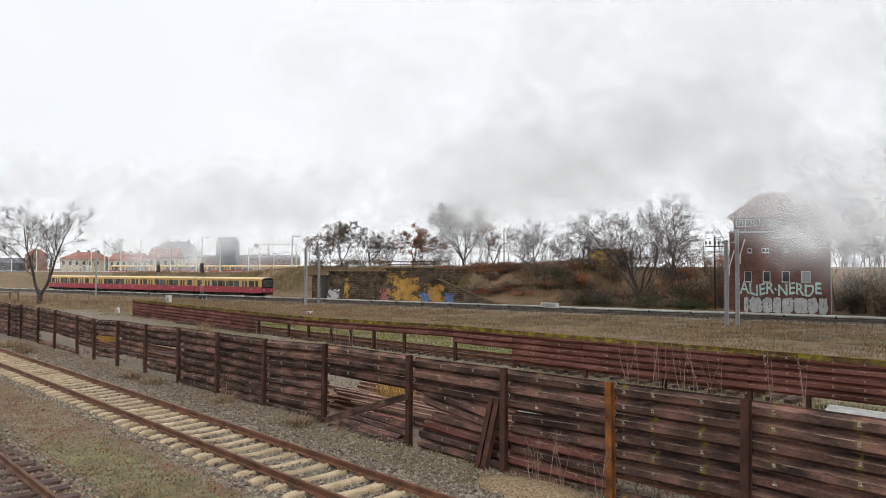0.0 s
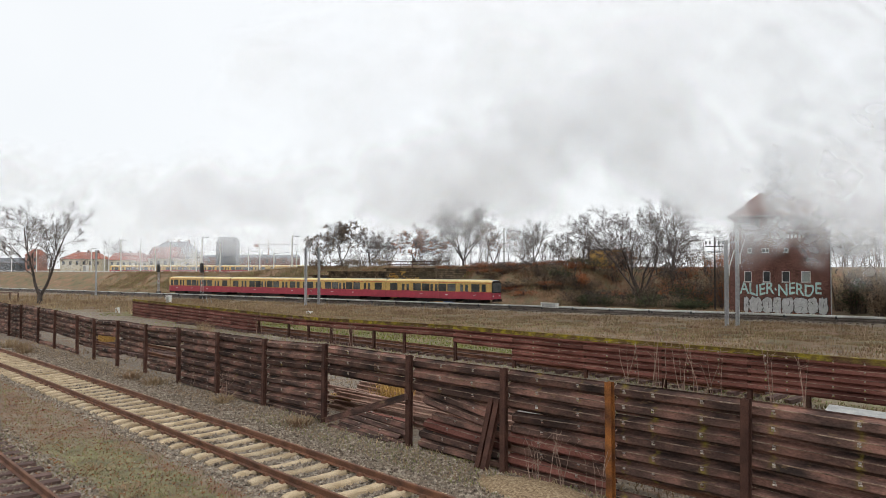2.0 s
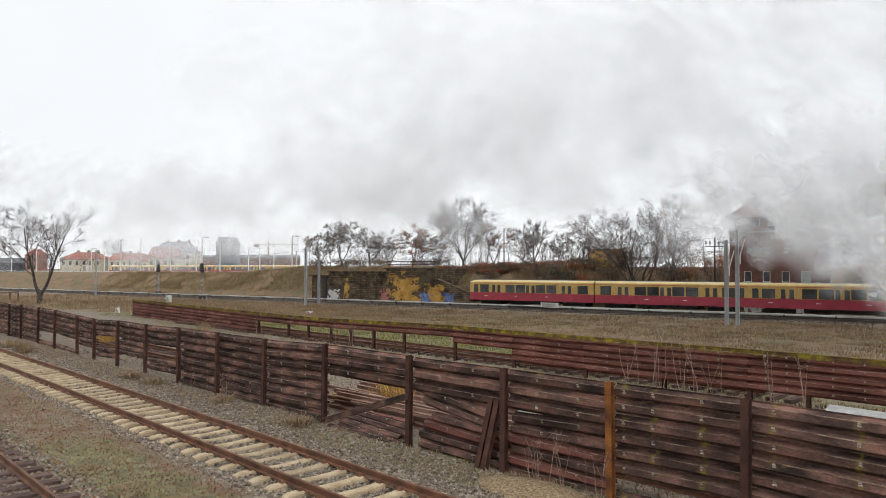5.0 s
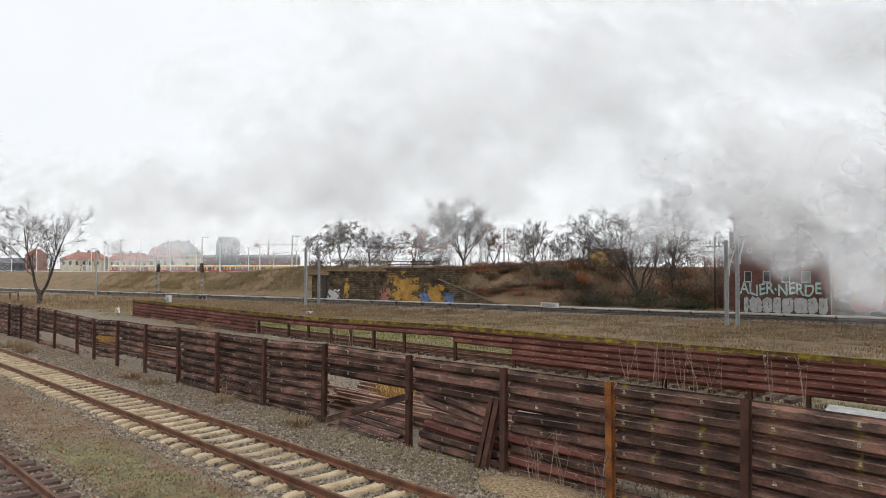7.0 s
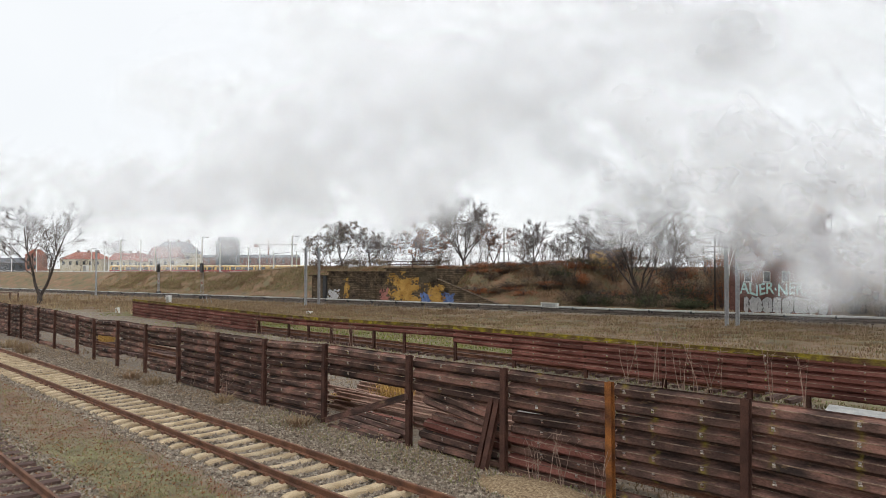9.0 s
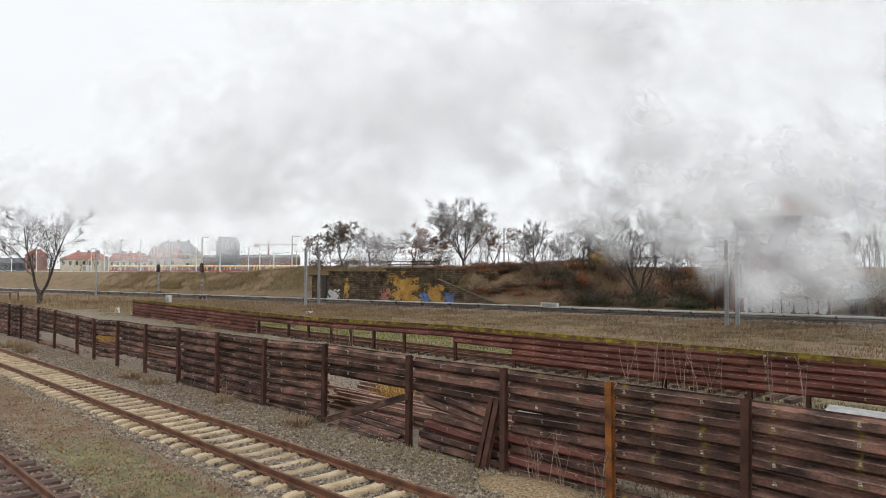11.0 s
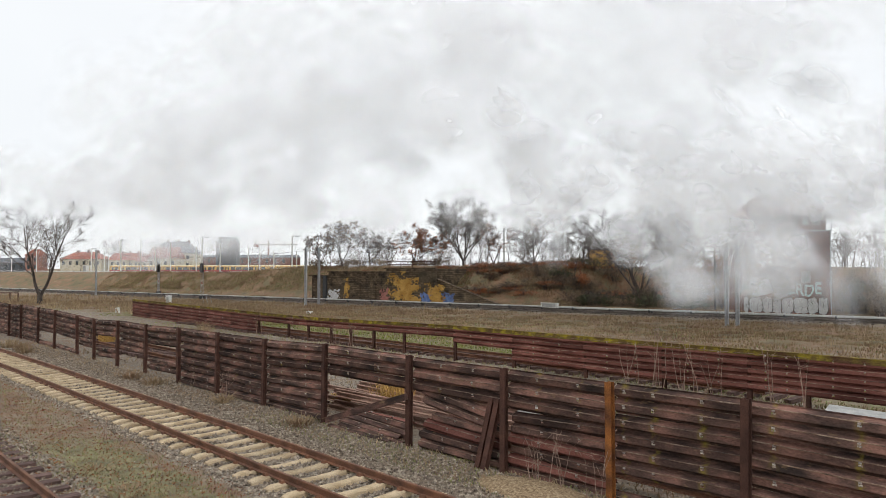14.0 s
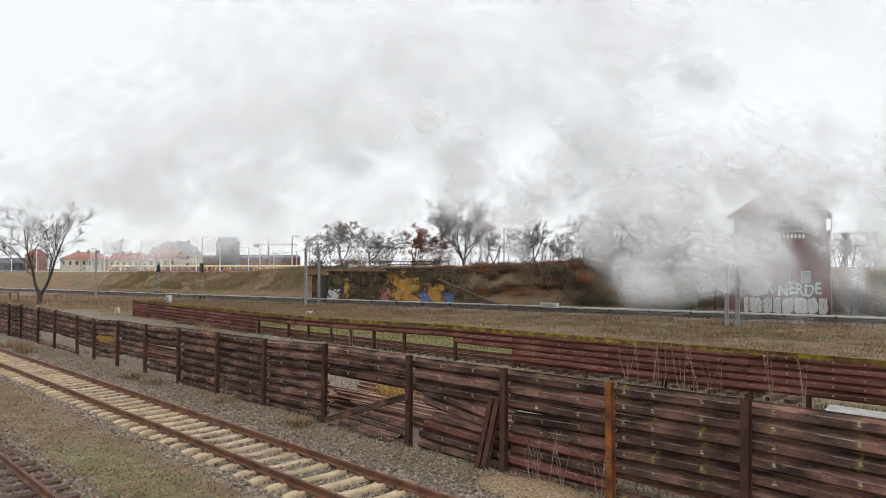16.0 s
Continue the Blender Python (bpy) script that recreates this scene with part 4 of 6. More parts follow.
PALEGLASS = material("blinded_window", [(0.3, 0.34, 0.33), (0.42, 0.46, 0.45)], 0.8, 10, 0.2, 0, 0, 0.1)
DARKGLASS = material("dark_window", [(0.02, 0.025, 0.028), (0.06, 0.07, 0.075)], 0.8, 10, 0.1, 0, 0, 0.1)


def text_mesh(words, size):
    cu = bpy.data.curves.new("lettering", "FONT")
    cu.body, cu.size, cu.extrude, cu.offset = words, size, 0.004, 0.02 * size
    ob = bpy.data.objects.new("lettering", cu)
    scene.collection.objects.link(ob)
    dg = bpy.context.evaluated_depsgraph_get()
    me = bpy.data.meshes.new_from_object(ob.evaluated_get(dg))
    bpy.data.objects.remove(ob)
    bpy.data.curves.remove(cu)
    return me


def wall_with_openings(sh, x0, x1, z0, z1, y, thick, holes, k=0):
    """A front wall at y, cut by rectangular holes (x0, x1, z0, z1), with reveals."""
    xs = sorted({x0, x1, *(h[0] for h in holes), *(h[1] for h in holes)})
    zs = sorted({z0, z1, *(h[2] for h in holes), *(h[3] for h in holes)})
    for i in range(len(xs) - 1):
        for j in range(len(zs) - 1):
            cx, cz = (xs[i] + xs[i + 1]) / 2, (zs[j] + zs[j + 1]) / 2
            if any(h[0] < cx < h[1] and h[2] < cz < h[3] for h in holes):
                continue
            sh.poly([(xs[i], y, zs[j]), (xs[i + 1], y, zs[j]), (xs[i + 1], y, zs[j + 1]), (xs[i], y, zs[j + 1])], k)
    for a, b, c, d in holes:
        for p, q in (((a, c), (b, c)), ((b, c), (b, d)), ((b, d), (a, d)), ((a, d), (a, c))):
            sh.poly([(p[0], y, p[1]), (q[0], y, q[1]), (q[0], y + thick, q[1]), (p[0], y + thick, p[1])], k)


def signal_tower():
    t = thing("signal_tower", "red brick railway signal tower with hipped roof and graffiti", "building", pose(35.75, 89.5, 0, 0, 0, -27))
    W, D = 11.1, 8.0
    big = [(1.65, 2.5, 2.9, 4.25), (3.75, 4.6, 2.9, 4.25), (5.85, 6.75, 2.9, 4.25), (7.95, 8.95, 2.9, 4.25)]
    small = [(2.05, 2.55, 6.5, 7.05), (3.65, 4.5, 6.5, 7.05), (6.1, 6.6, 6.5, 7.05)]
    sh = Shape()
    wall_with_openings(sh, 0, W, -1.4, 9.0, 0, 0.2, big + small)
    sh.poly([(0, 0, -1.4), (0, 0, 9), (0, D, 9), (0, D, -1.4)])
    sh.poly([(W, 0, -1.4), (W, D, -1.4), (W, D, 9), (W, 0, 9)])
    sh.poly([(0, D, -1.4), (0, D, 9), (W, D, 9), (W, D, -1.4)])
    body = part("wall", sh, TOWER_BRICK, t)
    led = Shape()
    led.box((W / 2, D / 2, 9.06), (W + 0.3, D + 0.3, 0.16))
    part("ledge", led, CONCRETE, t, "stone ledge course")
    for a, b, c, d in big + small:
        fr = Shape()
        for p, s in ((((a + b) / 2, 0.14, c + 0.04), (b - a, 0.08, 0.08)), (((a + b) / 2, 0.14, d - 0.04), (b - a, 0.08, 0.08)), ((a + 0.04, 0.14, (c + d) / 2), (0.08, 0.08, d - c - 0.16)), ((b - 0.04, 0.14, (c + d) / 2), (0.08, 0.08, d - c - 0.16))):
            fr.box(p, s)
        if d - c < 1 and b - a > 0.8:
            fr.box(((a + b) / 2, 0.14, (c + d) / 2), (0.08, 0.07, d - c - 0.16))
        win = part("window", fr, WHITE, t)
        gl = Shape()
        gl.box(((a + b) / 2, 0.17, (c + d) / 2), (b - a - 0.1, 0.02, d - c - 0.1))
        part("pane", gl, PALEGLASS if a > 6 and d - c > 1 else DARKGLASS, win)
        si = Shape()
        si.box(((a + b) / 2, -0.02, c - 0.05), (b - a + 0.2, 0.3, 0.08))
        part("window_sill", si, CONCRETE, win)
    # glazed control storey, set back, under a hipped roof
    up = Shape()
    hol = [(0.8, 1.5, 9.75, 10.7), (1.8, 2.5, 9.75, 10.7), (2.8, 3.5, 9.75, 10.7), (4.35, 5.5, 9.75, 10.6), (5.9, 6.6, 9.75, 10.7), (7.0, 7.7, 9.75, 10.7), (8.1, 8.8, 9.75, 10.7), (9.3, 10.0, 9.75, 10.7)]
    x0, x1 = 0.45, W - 0.45
    wall_with_openings(up, x0, x1, 9.14, 11.0, 0.4, 0.15, hol)
    up.poly([(x0, 0.4, 9.14), (x0, 0.4, 11), (x0, D - 0.4, 11), (x0, D - 0.4, 9.14)])
    up.poly([(x1, 0.4, 9.14), (x1, D - 0.4, 9.14), (x1, D - 0.4, 11), (x1, 0.4, 11)])
    up.poly([(x0, D - 0.4, 9.14), (x0, D - 0.4, 11), (x1, D - 0.4, 11), (x1, D - 0.4, 9.14)])
    part("upper_wall", up, TOWER_BRICK, t)
    for i, (a, b, c, d) in enumerate(hol):
        gl = Shape()
        gl.box(((a + b) / 2, 0.52, (c + d) / 2), (b - a, 0.03, d - c))
        win = part("window", gl, PALEGLASS if i in (3, 6) else DARKGLASS, t)
        fr = Shape()
        for p, s in ((((a + b) / 2, 0.46, c + 0.03), (b - a, 0.06, 0.06)), (((a + b) / 2, 0.46, d - 0.03), (b - a, 0.06, 0.06)), ((a + 0.03, 0.46, (c + d) / 2), (0.06, 0.06, d - c)), ((b - 0.03, 0.46, (c + d) / 2), (0.06, 0.06, d - c))):
            fr.box(p, s)
        part("window_frame", fr, WHITE, win)
    rf = Shape()
    o = 0.55
    e = [(-o + 0.3, -o, 10.95), (W + o - 0.3, -o, 10.95), (W + o - 0.3, D + o, 10.95), (-o + 0.3, D + o, 10.95)]
    r = [(3.3, D / 2, 14.2), (W - 3.3, D / 2, 14.2)]
    rf.faces(e + r, [(0, 1, 5, 4), (1, 2, 5), (2, 3, 4, 5), (3, 0, 4), (3, 2, 1, 0)])
    roof = part("roof", rf, ROOF_TILE, t, "brown tiled hipped roof")
    course = Shape()
    for i in range(22):
        f = (i + 0.5) / 22
        za = 10.95 + 3.15 * f
        xa, xb = e[0][0] + (r[0][0] - e[0][0]) * f, e[1][0] + (r[1][0] - e[1][0]) * f
        ya = e[0][1] + (D / 2 - e[0][1]) * f
        course.box(((xa + xb) / 2, ya - 0.01, za + 0.015), (xb - xa - 0.05, 0.05, 0.035))
    part("tile_courses", course, ROOF_TILE, roof)
    gut = Shape()
    gut.tube([(e[0][0], -o - 0.05, 10.93), (e[1][0], -o - 0.05, 10.93)], 0.08, 8)
    gut.tube([(W + 0.12, -0.1, 10.9), (W + 0.12, -0.1, 9.3), (W - 0.02, -0.12, 8.9), (W - 0.02, -0.12, -1.3)], 0.06, 8)
    part("gutter", gut, GALV, t, "zinc gutter and downpipe")
    sign = Shape()
    for i in range(9):
        sign.box((4.9 + i * 0.42, -0.02, 8.45), (0.26, 0.03, 0.5 if i % 3 else 0.42))
    part("sign_bar", sign, WHITE, t, "weathered white sign lettering")
    me = text_mesh("ALIER\u00b7NERDE", 1.95)
    xs = [v.co.x for v in me.vertices]
    for v in me.vertices:
        f = (v.co.x - min(xs)) / (max(xs) - min(xs))
        v.co.x = f * 9.0
        v.co.y += 0.16 * math.sin(f * 21) + 0.05 * math.sin(f * 50)
    me.materials.append(MINT)
    part("graffiti", me, None, body, "mint green graffiti lettering", m=pose(1.1, -0.012, 1.42, 90, 0, 0))
    rng = random.Random(8)
    x = 1.55
    for wd in (0.6, 1.5, 1.1, 0.95, 1.3, 1.5, 1.05, 1.05):
        g = Shape()
        n = 26
        pts = []
        for i in range(n):
            a = 2 * math.pi * i / n
            c, s = math.cos(a), math.sin(a)
            rr = 1 / max(abs(c), abs(s)) ** 0.6
            pts.append((x + wd / 2 + c * rr * wd * 0.54 * rng.uniform(0.8, 1.12), 0.12 + s * rr * 1.02 * rng.uniform(0.84, 1.1)))
        g.poly([(p, -0.010, q) for p, q in pts])
        part("graffiti", g, SILVER, body, "silver graffiti shape")
        ol = Shape()
        ol.tube([(p, -0.02, q) for p, q in pts + pts[:1]], 0.035, 4)
        inner = [(x + wd * rng.uniform(0.3, 0.7), -0.02, rng.uniform(-0.5, 0.8)) for _ in range(3)]
        ol.tube(inner, 0.03, 4)
        part("graffiti_outline", ol, DARK, body, "black graffiti outline")
        x += wd * 1.02
    return t


signal_tower()


# ---- old bridge abutment ----
def paint_patch(s0, s1, z0, z1, w, seed, edge=0.42, cell=0.15):
    sh = Shape()
    noise_off = Vector((seed * 7.3, 0, 0))
    ns, nz = int((s1 - s0) / cell), int((z1 - z0) / cell)
    for i in range(ns):
        for j in range(nz):
            u, v = (i + 0.5) / ns, (j + 0.5) / nz
            d = min(u, 1 - u, v + 0.3, 1 - v) * 2.2
            nn = noise.noise(Vector((u * 5, v * 5, 0)) + noise_off) + 0.5 * noise.noise(Vector((u * 15, v * 22, 0)) + noise_off)
            nn += 0.6 * noise.noise(Vector((u * 34, v * 46, 3)) + noise_off)
            if d + nn * 0.85 > edge:
                a, b, c, e = s0 + i * cell, s0 + (i + 1) * cell, z0 + j * cell, z0 + (j + 1) * cell
                sh.poly([(a, w, c), (b, w, c), (b, w, e), (a, w, e)])
    return sh


def abutment():
    t = thing("bridge_abutment", "sooty masonry bridge abutment with faded paint and graffiti", "abutment", RWY)
    a = Shape()
    a.box((-80.8, 96.5, 1.5), (13.4, 11.0, 4.8))
    a.box((-80.8, 90.9, 3.98), (13.6, 0.5, 0.22))
    a.box((-80.8, 90.95, 2.9), (13.4, 0.3, 0.14))
    for s in (-87.0, -83.6, -80.4, -77.2):
        a.box((s, 90.85, 1.2), (0.9, 0.35, 4.2))
    part("wall", a, ABUT_BRICK, t)
    b = Shape()
    b.box((-69.4, 96.0, 1.75), (9.6, 11.2, 5.5))
    b.box((-69.4, 90.35, 4.58), (9.9, 0.5, 0.2))
    mid = part("pier", b, ABUT_BRICK, t)
    c = Shape()
    c.faces([(-64.6, 90.8, -1.2), (-52.5, 90.8, -1.2), (-64.6, 90.8, 2.9), (-64.6, 91.6, -1.2), (-52.5, 91.6, -1.2), (-64.6, 91.6, 2.9)], [(0, 1, 2), (3, 5, 4), (1, 4, 5, 2), (0, 2, 5, 3), (0, 3, 4, 1)])
    c.extrude([(-0.25, 0), (0.6, 0), (0.6, 0.15), (-0.25, 0.15)], [((-64.6, 91.0, 2.9), (0, 1, 0), (0, 0, 1)), ((-52.5, 91.0, -1.15), (0, 1, 0), (0, 0, 1))])
    part("wing_wall", c, ABUT_BRICK, t, "sloping masonry wing wall")
    d = Shape()
    d.box((-90.2, 93.0, 1.0), (3.6, 3.0, 4.6))
    d.box((-90.2, 91.3, 3.3), (4.0, 0.6, 0.25))
    part("return_wall", d, ABUT_BRICK, t, "brown masonry return wall")
    # two dark boxes set just proud of the masonry face
    dk = Shape()
    dk.box((-87.9, 90.7, 1.2), (0.9, 0.5, 4.2))
    part("recess", dk, DARK, t, "dark panel on the masonry")
    dk = Shape()
    dk.box((-65.6, 90.15, 3.2), (3.2, 0.4, 1.6))
    part("recess", dk, STONE, t, "dark panel on the masonry")
    part("paint", paint_patch(-74.2, -66.0, -1.0, 4.2, 90.38, 1), ORANGEP, t, "faded ochre paint on masonry")
    part("paint", paint_patch(-75.6, -73.2, -1.0, 1.6, 90.36, 2), PINKP, t, "faded pink paint")
    part("paint", paint_patch(-65.9, -62.2, -1.0, 2.6, 90.36 - 0.05, 3), ORANGEP, t, "faded ochre paint")
    part("paint", paint_patch(-83.8, -82.0, -0.4, 3.2, 90.66, 4, 0.5), ORANGEP, t, "flaking ochre paint")
    part("paint", paint_patch(-87.6, -84.4, -0.9, 1.1, 90.66, 5, 0.3), SILVER, t, "white and silver graffiti")
    part("paint", paint_patch(-67.4, -65.0, -0.9, 0.9, 90.34, 6, 0.25), BLUEP, t, "blue graffiti")
    part("paint", paint_patch(-63.6, -60.8, -0.9, 1.0, 90.74, 7, 0.25), BLUEP, t, "blue graffiti")
    rl = Shape()
    for s in (-74.0, -71.6, -69.2, -66.8, -64.8):
        rl.box((s, 91.0, 5.1), (0.09, 0.09, 1.2))
    for z in (5.2, 5.65):
        rl.box((-69.4, 91.0, z), (9.4, 0.07, 0.09))
    part("railing", rl, POST_RUST, t, "rusty iron railing")


abutment()


# ---- masts, signals, lamps, platform edge ----
def mast(x, y, top, arm=0, gap=0.0):
    z = ground_z(x, y)
    t = thing("catenary_mast", "grey steel line mast beside the tracks", "mast", pose(x, y, z - 0.3, 0, 0, TURN), "line masts")
    h = top - z + 0.3
    sh = Shape()
    for d in (-0.13, 0.13):
        sh.box((d, 0, h / 2), (0.1, 0.24, h))
    sh.box((0, 0, h / 2), (0.2, 0.1, h - 0.02))
    for i in range(int(h / 0.8)):
        sh.box((0, 0, 0.5 + i * 0.8), (0.2, 0.16, 0.06))
    part("pole", sh, GALV, t)
    if arm:
        a = Shape()
        a.tube([(0.3, -0.1, h - 3.4), (0.3, -0.1, h - 2.6), (0.75, -0.1, h - 1.0)], 0.06, 6)
        part("bent_tube", a, WHITE, t, "pale bent tube arm")
        b = Shape()
        b.box((0.1, 0, h - 0.25), (1.4, 0.08, 0.08))
        for d in (-0.55, 0.75):
            b.tube([(d, 0, h - 0.25), (d, 0, h + 0.1)], 0.05, 6)
        part("cross_arm", b, GALV, t)
    return t


mast(-70.9, 146.8, 8.3)
mast(-20.4, 106.8, 7.7)
mast(-18.9, 109.4, 7.7)
mast(27.15, 68.8, 7.3, 1)
mast(28.35, 69.2, 8.4, 1)


def wires():
    for k, (a, b, sag) in enumerate((((28.35, 69.2, 7.7), (62, 45.8, 8.6), 0.3), ((28.35, 69.2, 6.6), (62, 45.8, 7.5), 0.3), ((-18.9, 109.4, 7.3), (28.35, 69.2, 7.7), 0.9), ((-20.4, 106.8, 7.2), (-70.9, 146.8, 7.8), 1.0))):
        t = Shape()
        A, B = Vector(a), Vector(b)
        t.tube([A.lerp(B, i / 16) - Vector((0, 0, sag * 4 * (i / 16) * (1 - i / 16))) for i in range(17)], 0.018, 4)
        tagged(part("overhead_cable", t, DARK), "thin dark overhead cable between masts", "cable", "overhead cables")


wires()


def insulator_pole():
    t = thing("telegraph_pole", "old telegraph pole with dark insulators beside tower", "pole", pose(35.2, 93.0, ground_z(35.2, 93.0)))
    p = Shape()
    p.tube([(0, 0, -0.3), (0, 0, 9.6)], [0.13, 0.1], 8)
    part("pole", p, BARK, t)
    c = Shape()
    c.box((0, 0, 8.3), (2.4, 0.1, 0.12))
    c.box((0, 0, 7.6), (2.0, 0.1, 0.12))
    part("crossarm", c, DARK, t)
    for x in (-1.1, -0.6, 0.1, 0.55, 1.1):
        i = Shape()
        i.tube([(x, 0, 8.3), (x, 0, 8.75)], 0.04, 6)
        i.tube([(x, 0, 8.6), (x, 0, 8.7), (x, 0, 9.0)], [0.16, 0.14, 0.1], 8)
        part("insulator", i, DARK, t)


insulator_pole()


def rail_signal(x, y, top, zb):
    t = thing("railway_signal", "grey lattice railway signal with dark head", "signal", pose(x, y, zb, 0, 0, TURN), "railway signals")
    h = top - zb
    m = Shape()
    for a in (-0.17, 0.17):
        for b in (-0.12, 0.12):
            m.box((a, b, h / 2), (0.05, 0.05, h))
    n = int(h / 0.45)
    for i in range(n):
        sgn = 1 if i % 2 else -1
        m.tube([(-0.17 * sgn, -0.12, i * 0.45 + 0.1), (0.17 * sgn, -0.12, i * 0.45 + 0.5)], 0.02, 4)
    part("lattice_mast", m, GALV, t)
    b = Shape()
    b.box((0, 0, 0.2), (0.8, 0.6, 0.5))
    part("base", b, DARK, t)
    hd = Shape()
    hd.box((0, -0.1, h - 0.75), (0.62, 0.4, 1.6))
    hd.box((0, -0.33, h - 0.1), (0.5, 0.2, 0.05))
    part("signal_head", hd, DARK, t)
    pl = Shape()
    for i in range(3):
        pl.box((0.24, -0.2, h * 0.52 - i * 0.42), (0.16, 0.02, 0.36), i % 2)
    part("mast_plate", pl, [WHITE, RED], t, "white and red mast plate")


rail_signal(-59.6, 150.5, 5.3, -0.7)
rail_signal(-42.1, 125.5, 5.4, -0.7)


def lamp_post(x, y, top, lamp=True, r=0.09):
    z = ground_z(x, y)
    t = thing("lamp_post", "slim pale lamp post above the embankment", "lamp post", pose(x, y, z - 0.2), "pale lamp posts")
    p = Shape()
    h = top - z + 0.2
    p.tube([(0, 0, 0), (0, 0, h)], [r * 1.3, r], 8)
    part("pole", p, WHITE, t)
    if lamp:
        a = Shape()
        a.tube([(0, 0, h - 0.05), (0.9, 0, h - 0.02)], 0.05, 6)
        a.box((1.1, 0, h - 0.08), (0.9, 0.3, 0.14))
        part("lamp_head", a, GALV, t)


for x, y, top, lamp in ((-131, 218, 9.7, 0), (-118.4, 209, 10.4, 0), (-94.2, 192.2, 9.9, 1), (-89, 188.6, 9.1, 0), (-87.2, 187.3, 9.8, 0), (-82.7, 184.2, 11.9, 1), (-75.4, 179.1, 11.7, 0), (-70.4, 175.7, 9.9, 0), (-65.4, 172.2, 10.7, 0), (-57.2, 166.4, 9.6, 0), (-55.5, 165.3, 11.8, 1), (-50.2, 161.6, 10.3, 0), (-42.3, 156.1, 9.1, 0), (-39.3, 154, 8.8, 0), (-35.7, 151.5, 8.2, 0), (-31.2, 148.4, 11.3, 1), (-30.1, 147.6, 8.1, 0), (-27, 145.5, 8.6, 0), (-12.2, 142.5, 9.1, 0), (-2.8, 135.9, 8.3, 0), (21.2, 119.2, 7.9, 0)):
    lamp_post(x, y, top, lamp, 0.13 if lamp else 0.1)
lamp_post(10.2, 119.6, 11.3, False, 0.13)


def platform_edge():
    """White conductor rail cover along the top of the embankment."""
    t = thing("conductor_rail", "white conductor rail cover along embankment top", "conductor rail", RWY)
    c = Shape()
    c.extrude([(-0.14, 0), (0.14, 0), (0.14, 0.22), (-0.14, 0.22)], [((s, 103.6, float(height(s, 103.6)) + 0.1), (0, 1, 0), (0, 0, 1)) for s in range(-320, -89, 3)])
    part("cover", c, WHITE, t)
    me = Shape()
    me.box((0, 0, 0), (0.12, 0.3, 0.5))
    mm = me.mesh("bracket", DARK)
    for i in range(44):
        s = -310 + i * 5
        part("bracket", mm, None, t, m=pose(s, 103.6, float(height(s, 103.6)) + 0.05))
    f = Shape()
    f.tube([(-96.5, 103.8, 4.7), (-92.5, 103.8, 7.0)], 0.1, 6)
    f.tube([(-92.5, 103.8, 4.6), (-92.5, 103.8, 7.4)], 0.1, 6)
    f.tube([(-95.5, 103.8, 5.9), (-91.5, 103.8, 5.9)], 0.08, 6)
    part("end_frame", f, WHITE, t, "white raking end frame")


platform_edge()


# ---- distant buildings ----
def house(x0, x1, y, z1, depth, wall, roof, label, roof_h=4.0, gable=False, rows=2, cols=6, chim=True, base=2.0):
    t = thing("house", label, "house", pose(x0, y, base))
    W, H = x1 - x0, z1 - base
    b = Shape()
    b.box((W / 2, depth / 2, H / 2), (W, depth, H))
    wl_ = part("wall", b, wall, t)
    r = Shape()
    o = 0.4
    inset = 0 if gable else min(W * 0.22, depth / 2)
    e = [(-o, -o, H), (W + o, -o, H), (W + o, depth + o, H), (-o, depth + o, H)]
    rr = [(inset, depth / 2, H + roof_h), (W - inset, depth / 2, H + roof_h)]
    r.faces(e + rr, [(0, 1, 5, 4), (1, 2, 5), (2, 3, 4, 5), (3, 0, 4), (3, 2, 1, 0)])
    rf = part("roof", r, roof, t)
    if chim:
        for f in (0.3, 0.55, 0.8):
            c = Shape()
            c.box((W * f, depth / 2, H + roof_h), (0.7, 0.7, 1.6))
            part("chimney", c, BRICK, rf)
    g = Shape()
    g.box((0, 0, 0), (1.0, 0.12, 1.5))
    gm = g.mesh("window", DARKGLASS)
    for j in range(rows):
        for i in range(cols):
            part("window", gm, None, wl_, m=pose(W * (i + 0.5) / cols, -0.05, H - 1.6 - j * 2.9))


house(-114.5, -98, 280, 10.4, 12, PLASTER, ROOF_GREY, "large yellow house with slate mansard roof", 4.8, False, 2, 5)
house(-109, -98.5, 265, 8.2, 8, PLASTER, ROOF_RED, "house with bright red tiled roof", 4.3, True, 1, 4, False)
house(-118, -66, 322, 9.4, 10, BRICK, ROOF_GREY, "long low brown brick building", 1.2, True, 1, 14, False)
house(-160, -143, 300, 8.4, 10, PLASTER, ROOF_RED, "cream house with red roof", 3.0, False, 1, 6)
house(-142, -129, 305, 8.0, 10, PLASTER, ROOF_RED, "cream villa with red tiled roof", 3.2, True, 1, 5)
house(-128, -117, 300, 7.4, 10, PLASTER, ROOF_RED, "pale house with long red roof", 3.0, True, 1, 5)
# brick lightened to carry the distance haze in its colour
house(-163, -157.6, 280, 9.6, 6, material("hazed_brick", [(0.26, 0.13, 0.1), (0.34, 0.18, 0.14)], 0.6, 8, 0.9), ROOF_RED, "narrow brick tower house with red roof", 2.4, False, 2, 2, False)
house(-190, -166, 290, 6.8, 10, SLATE, ROOF_GREY, "grey hall with shallow roof", 2.0, True, 1, 8, False)


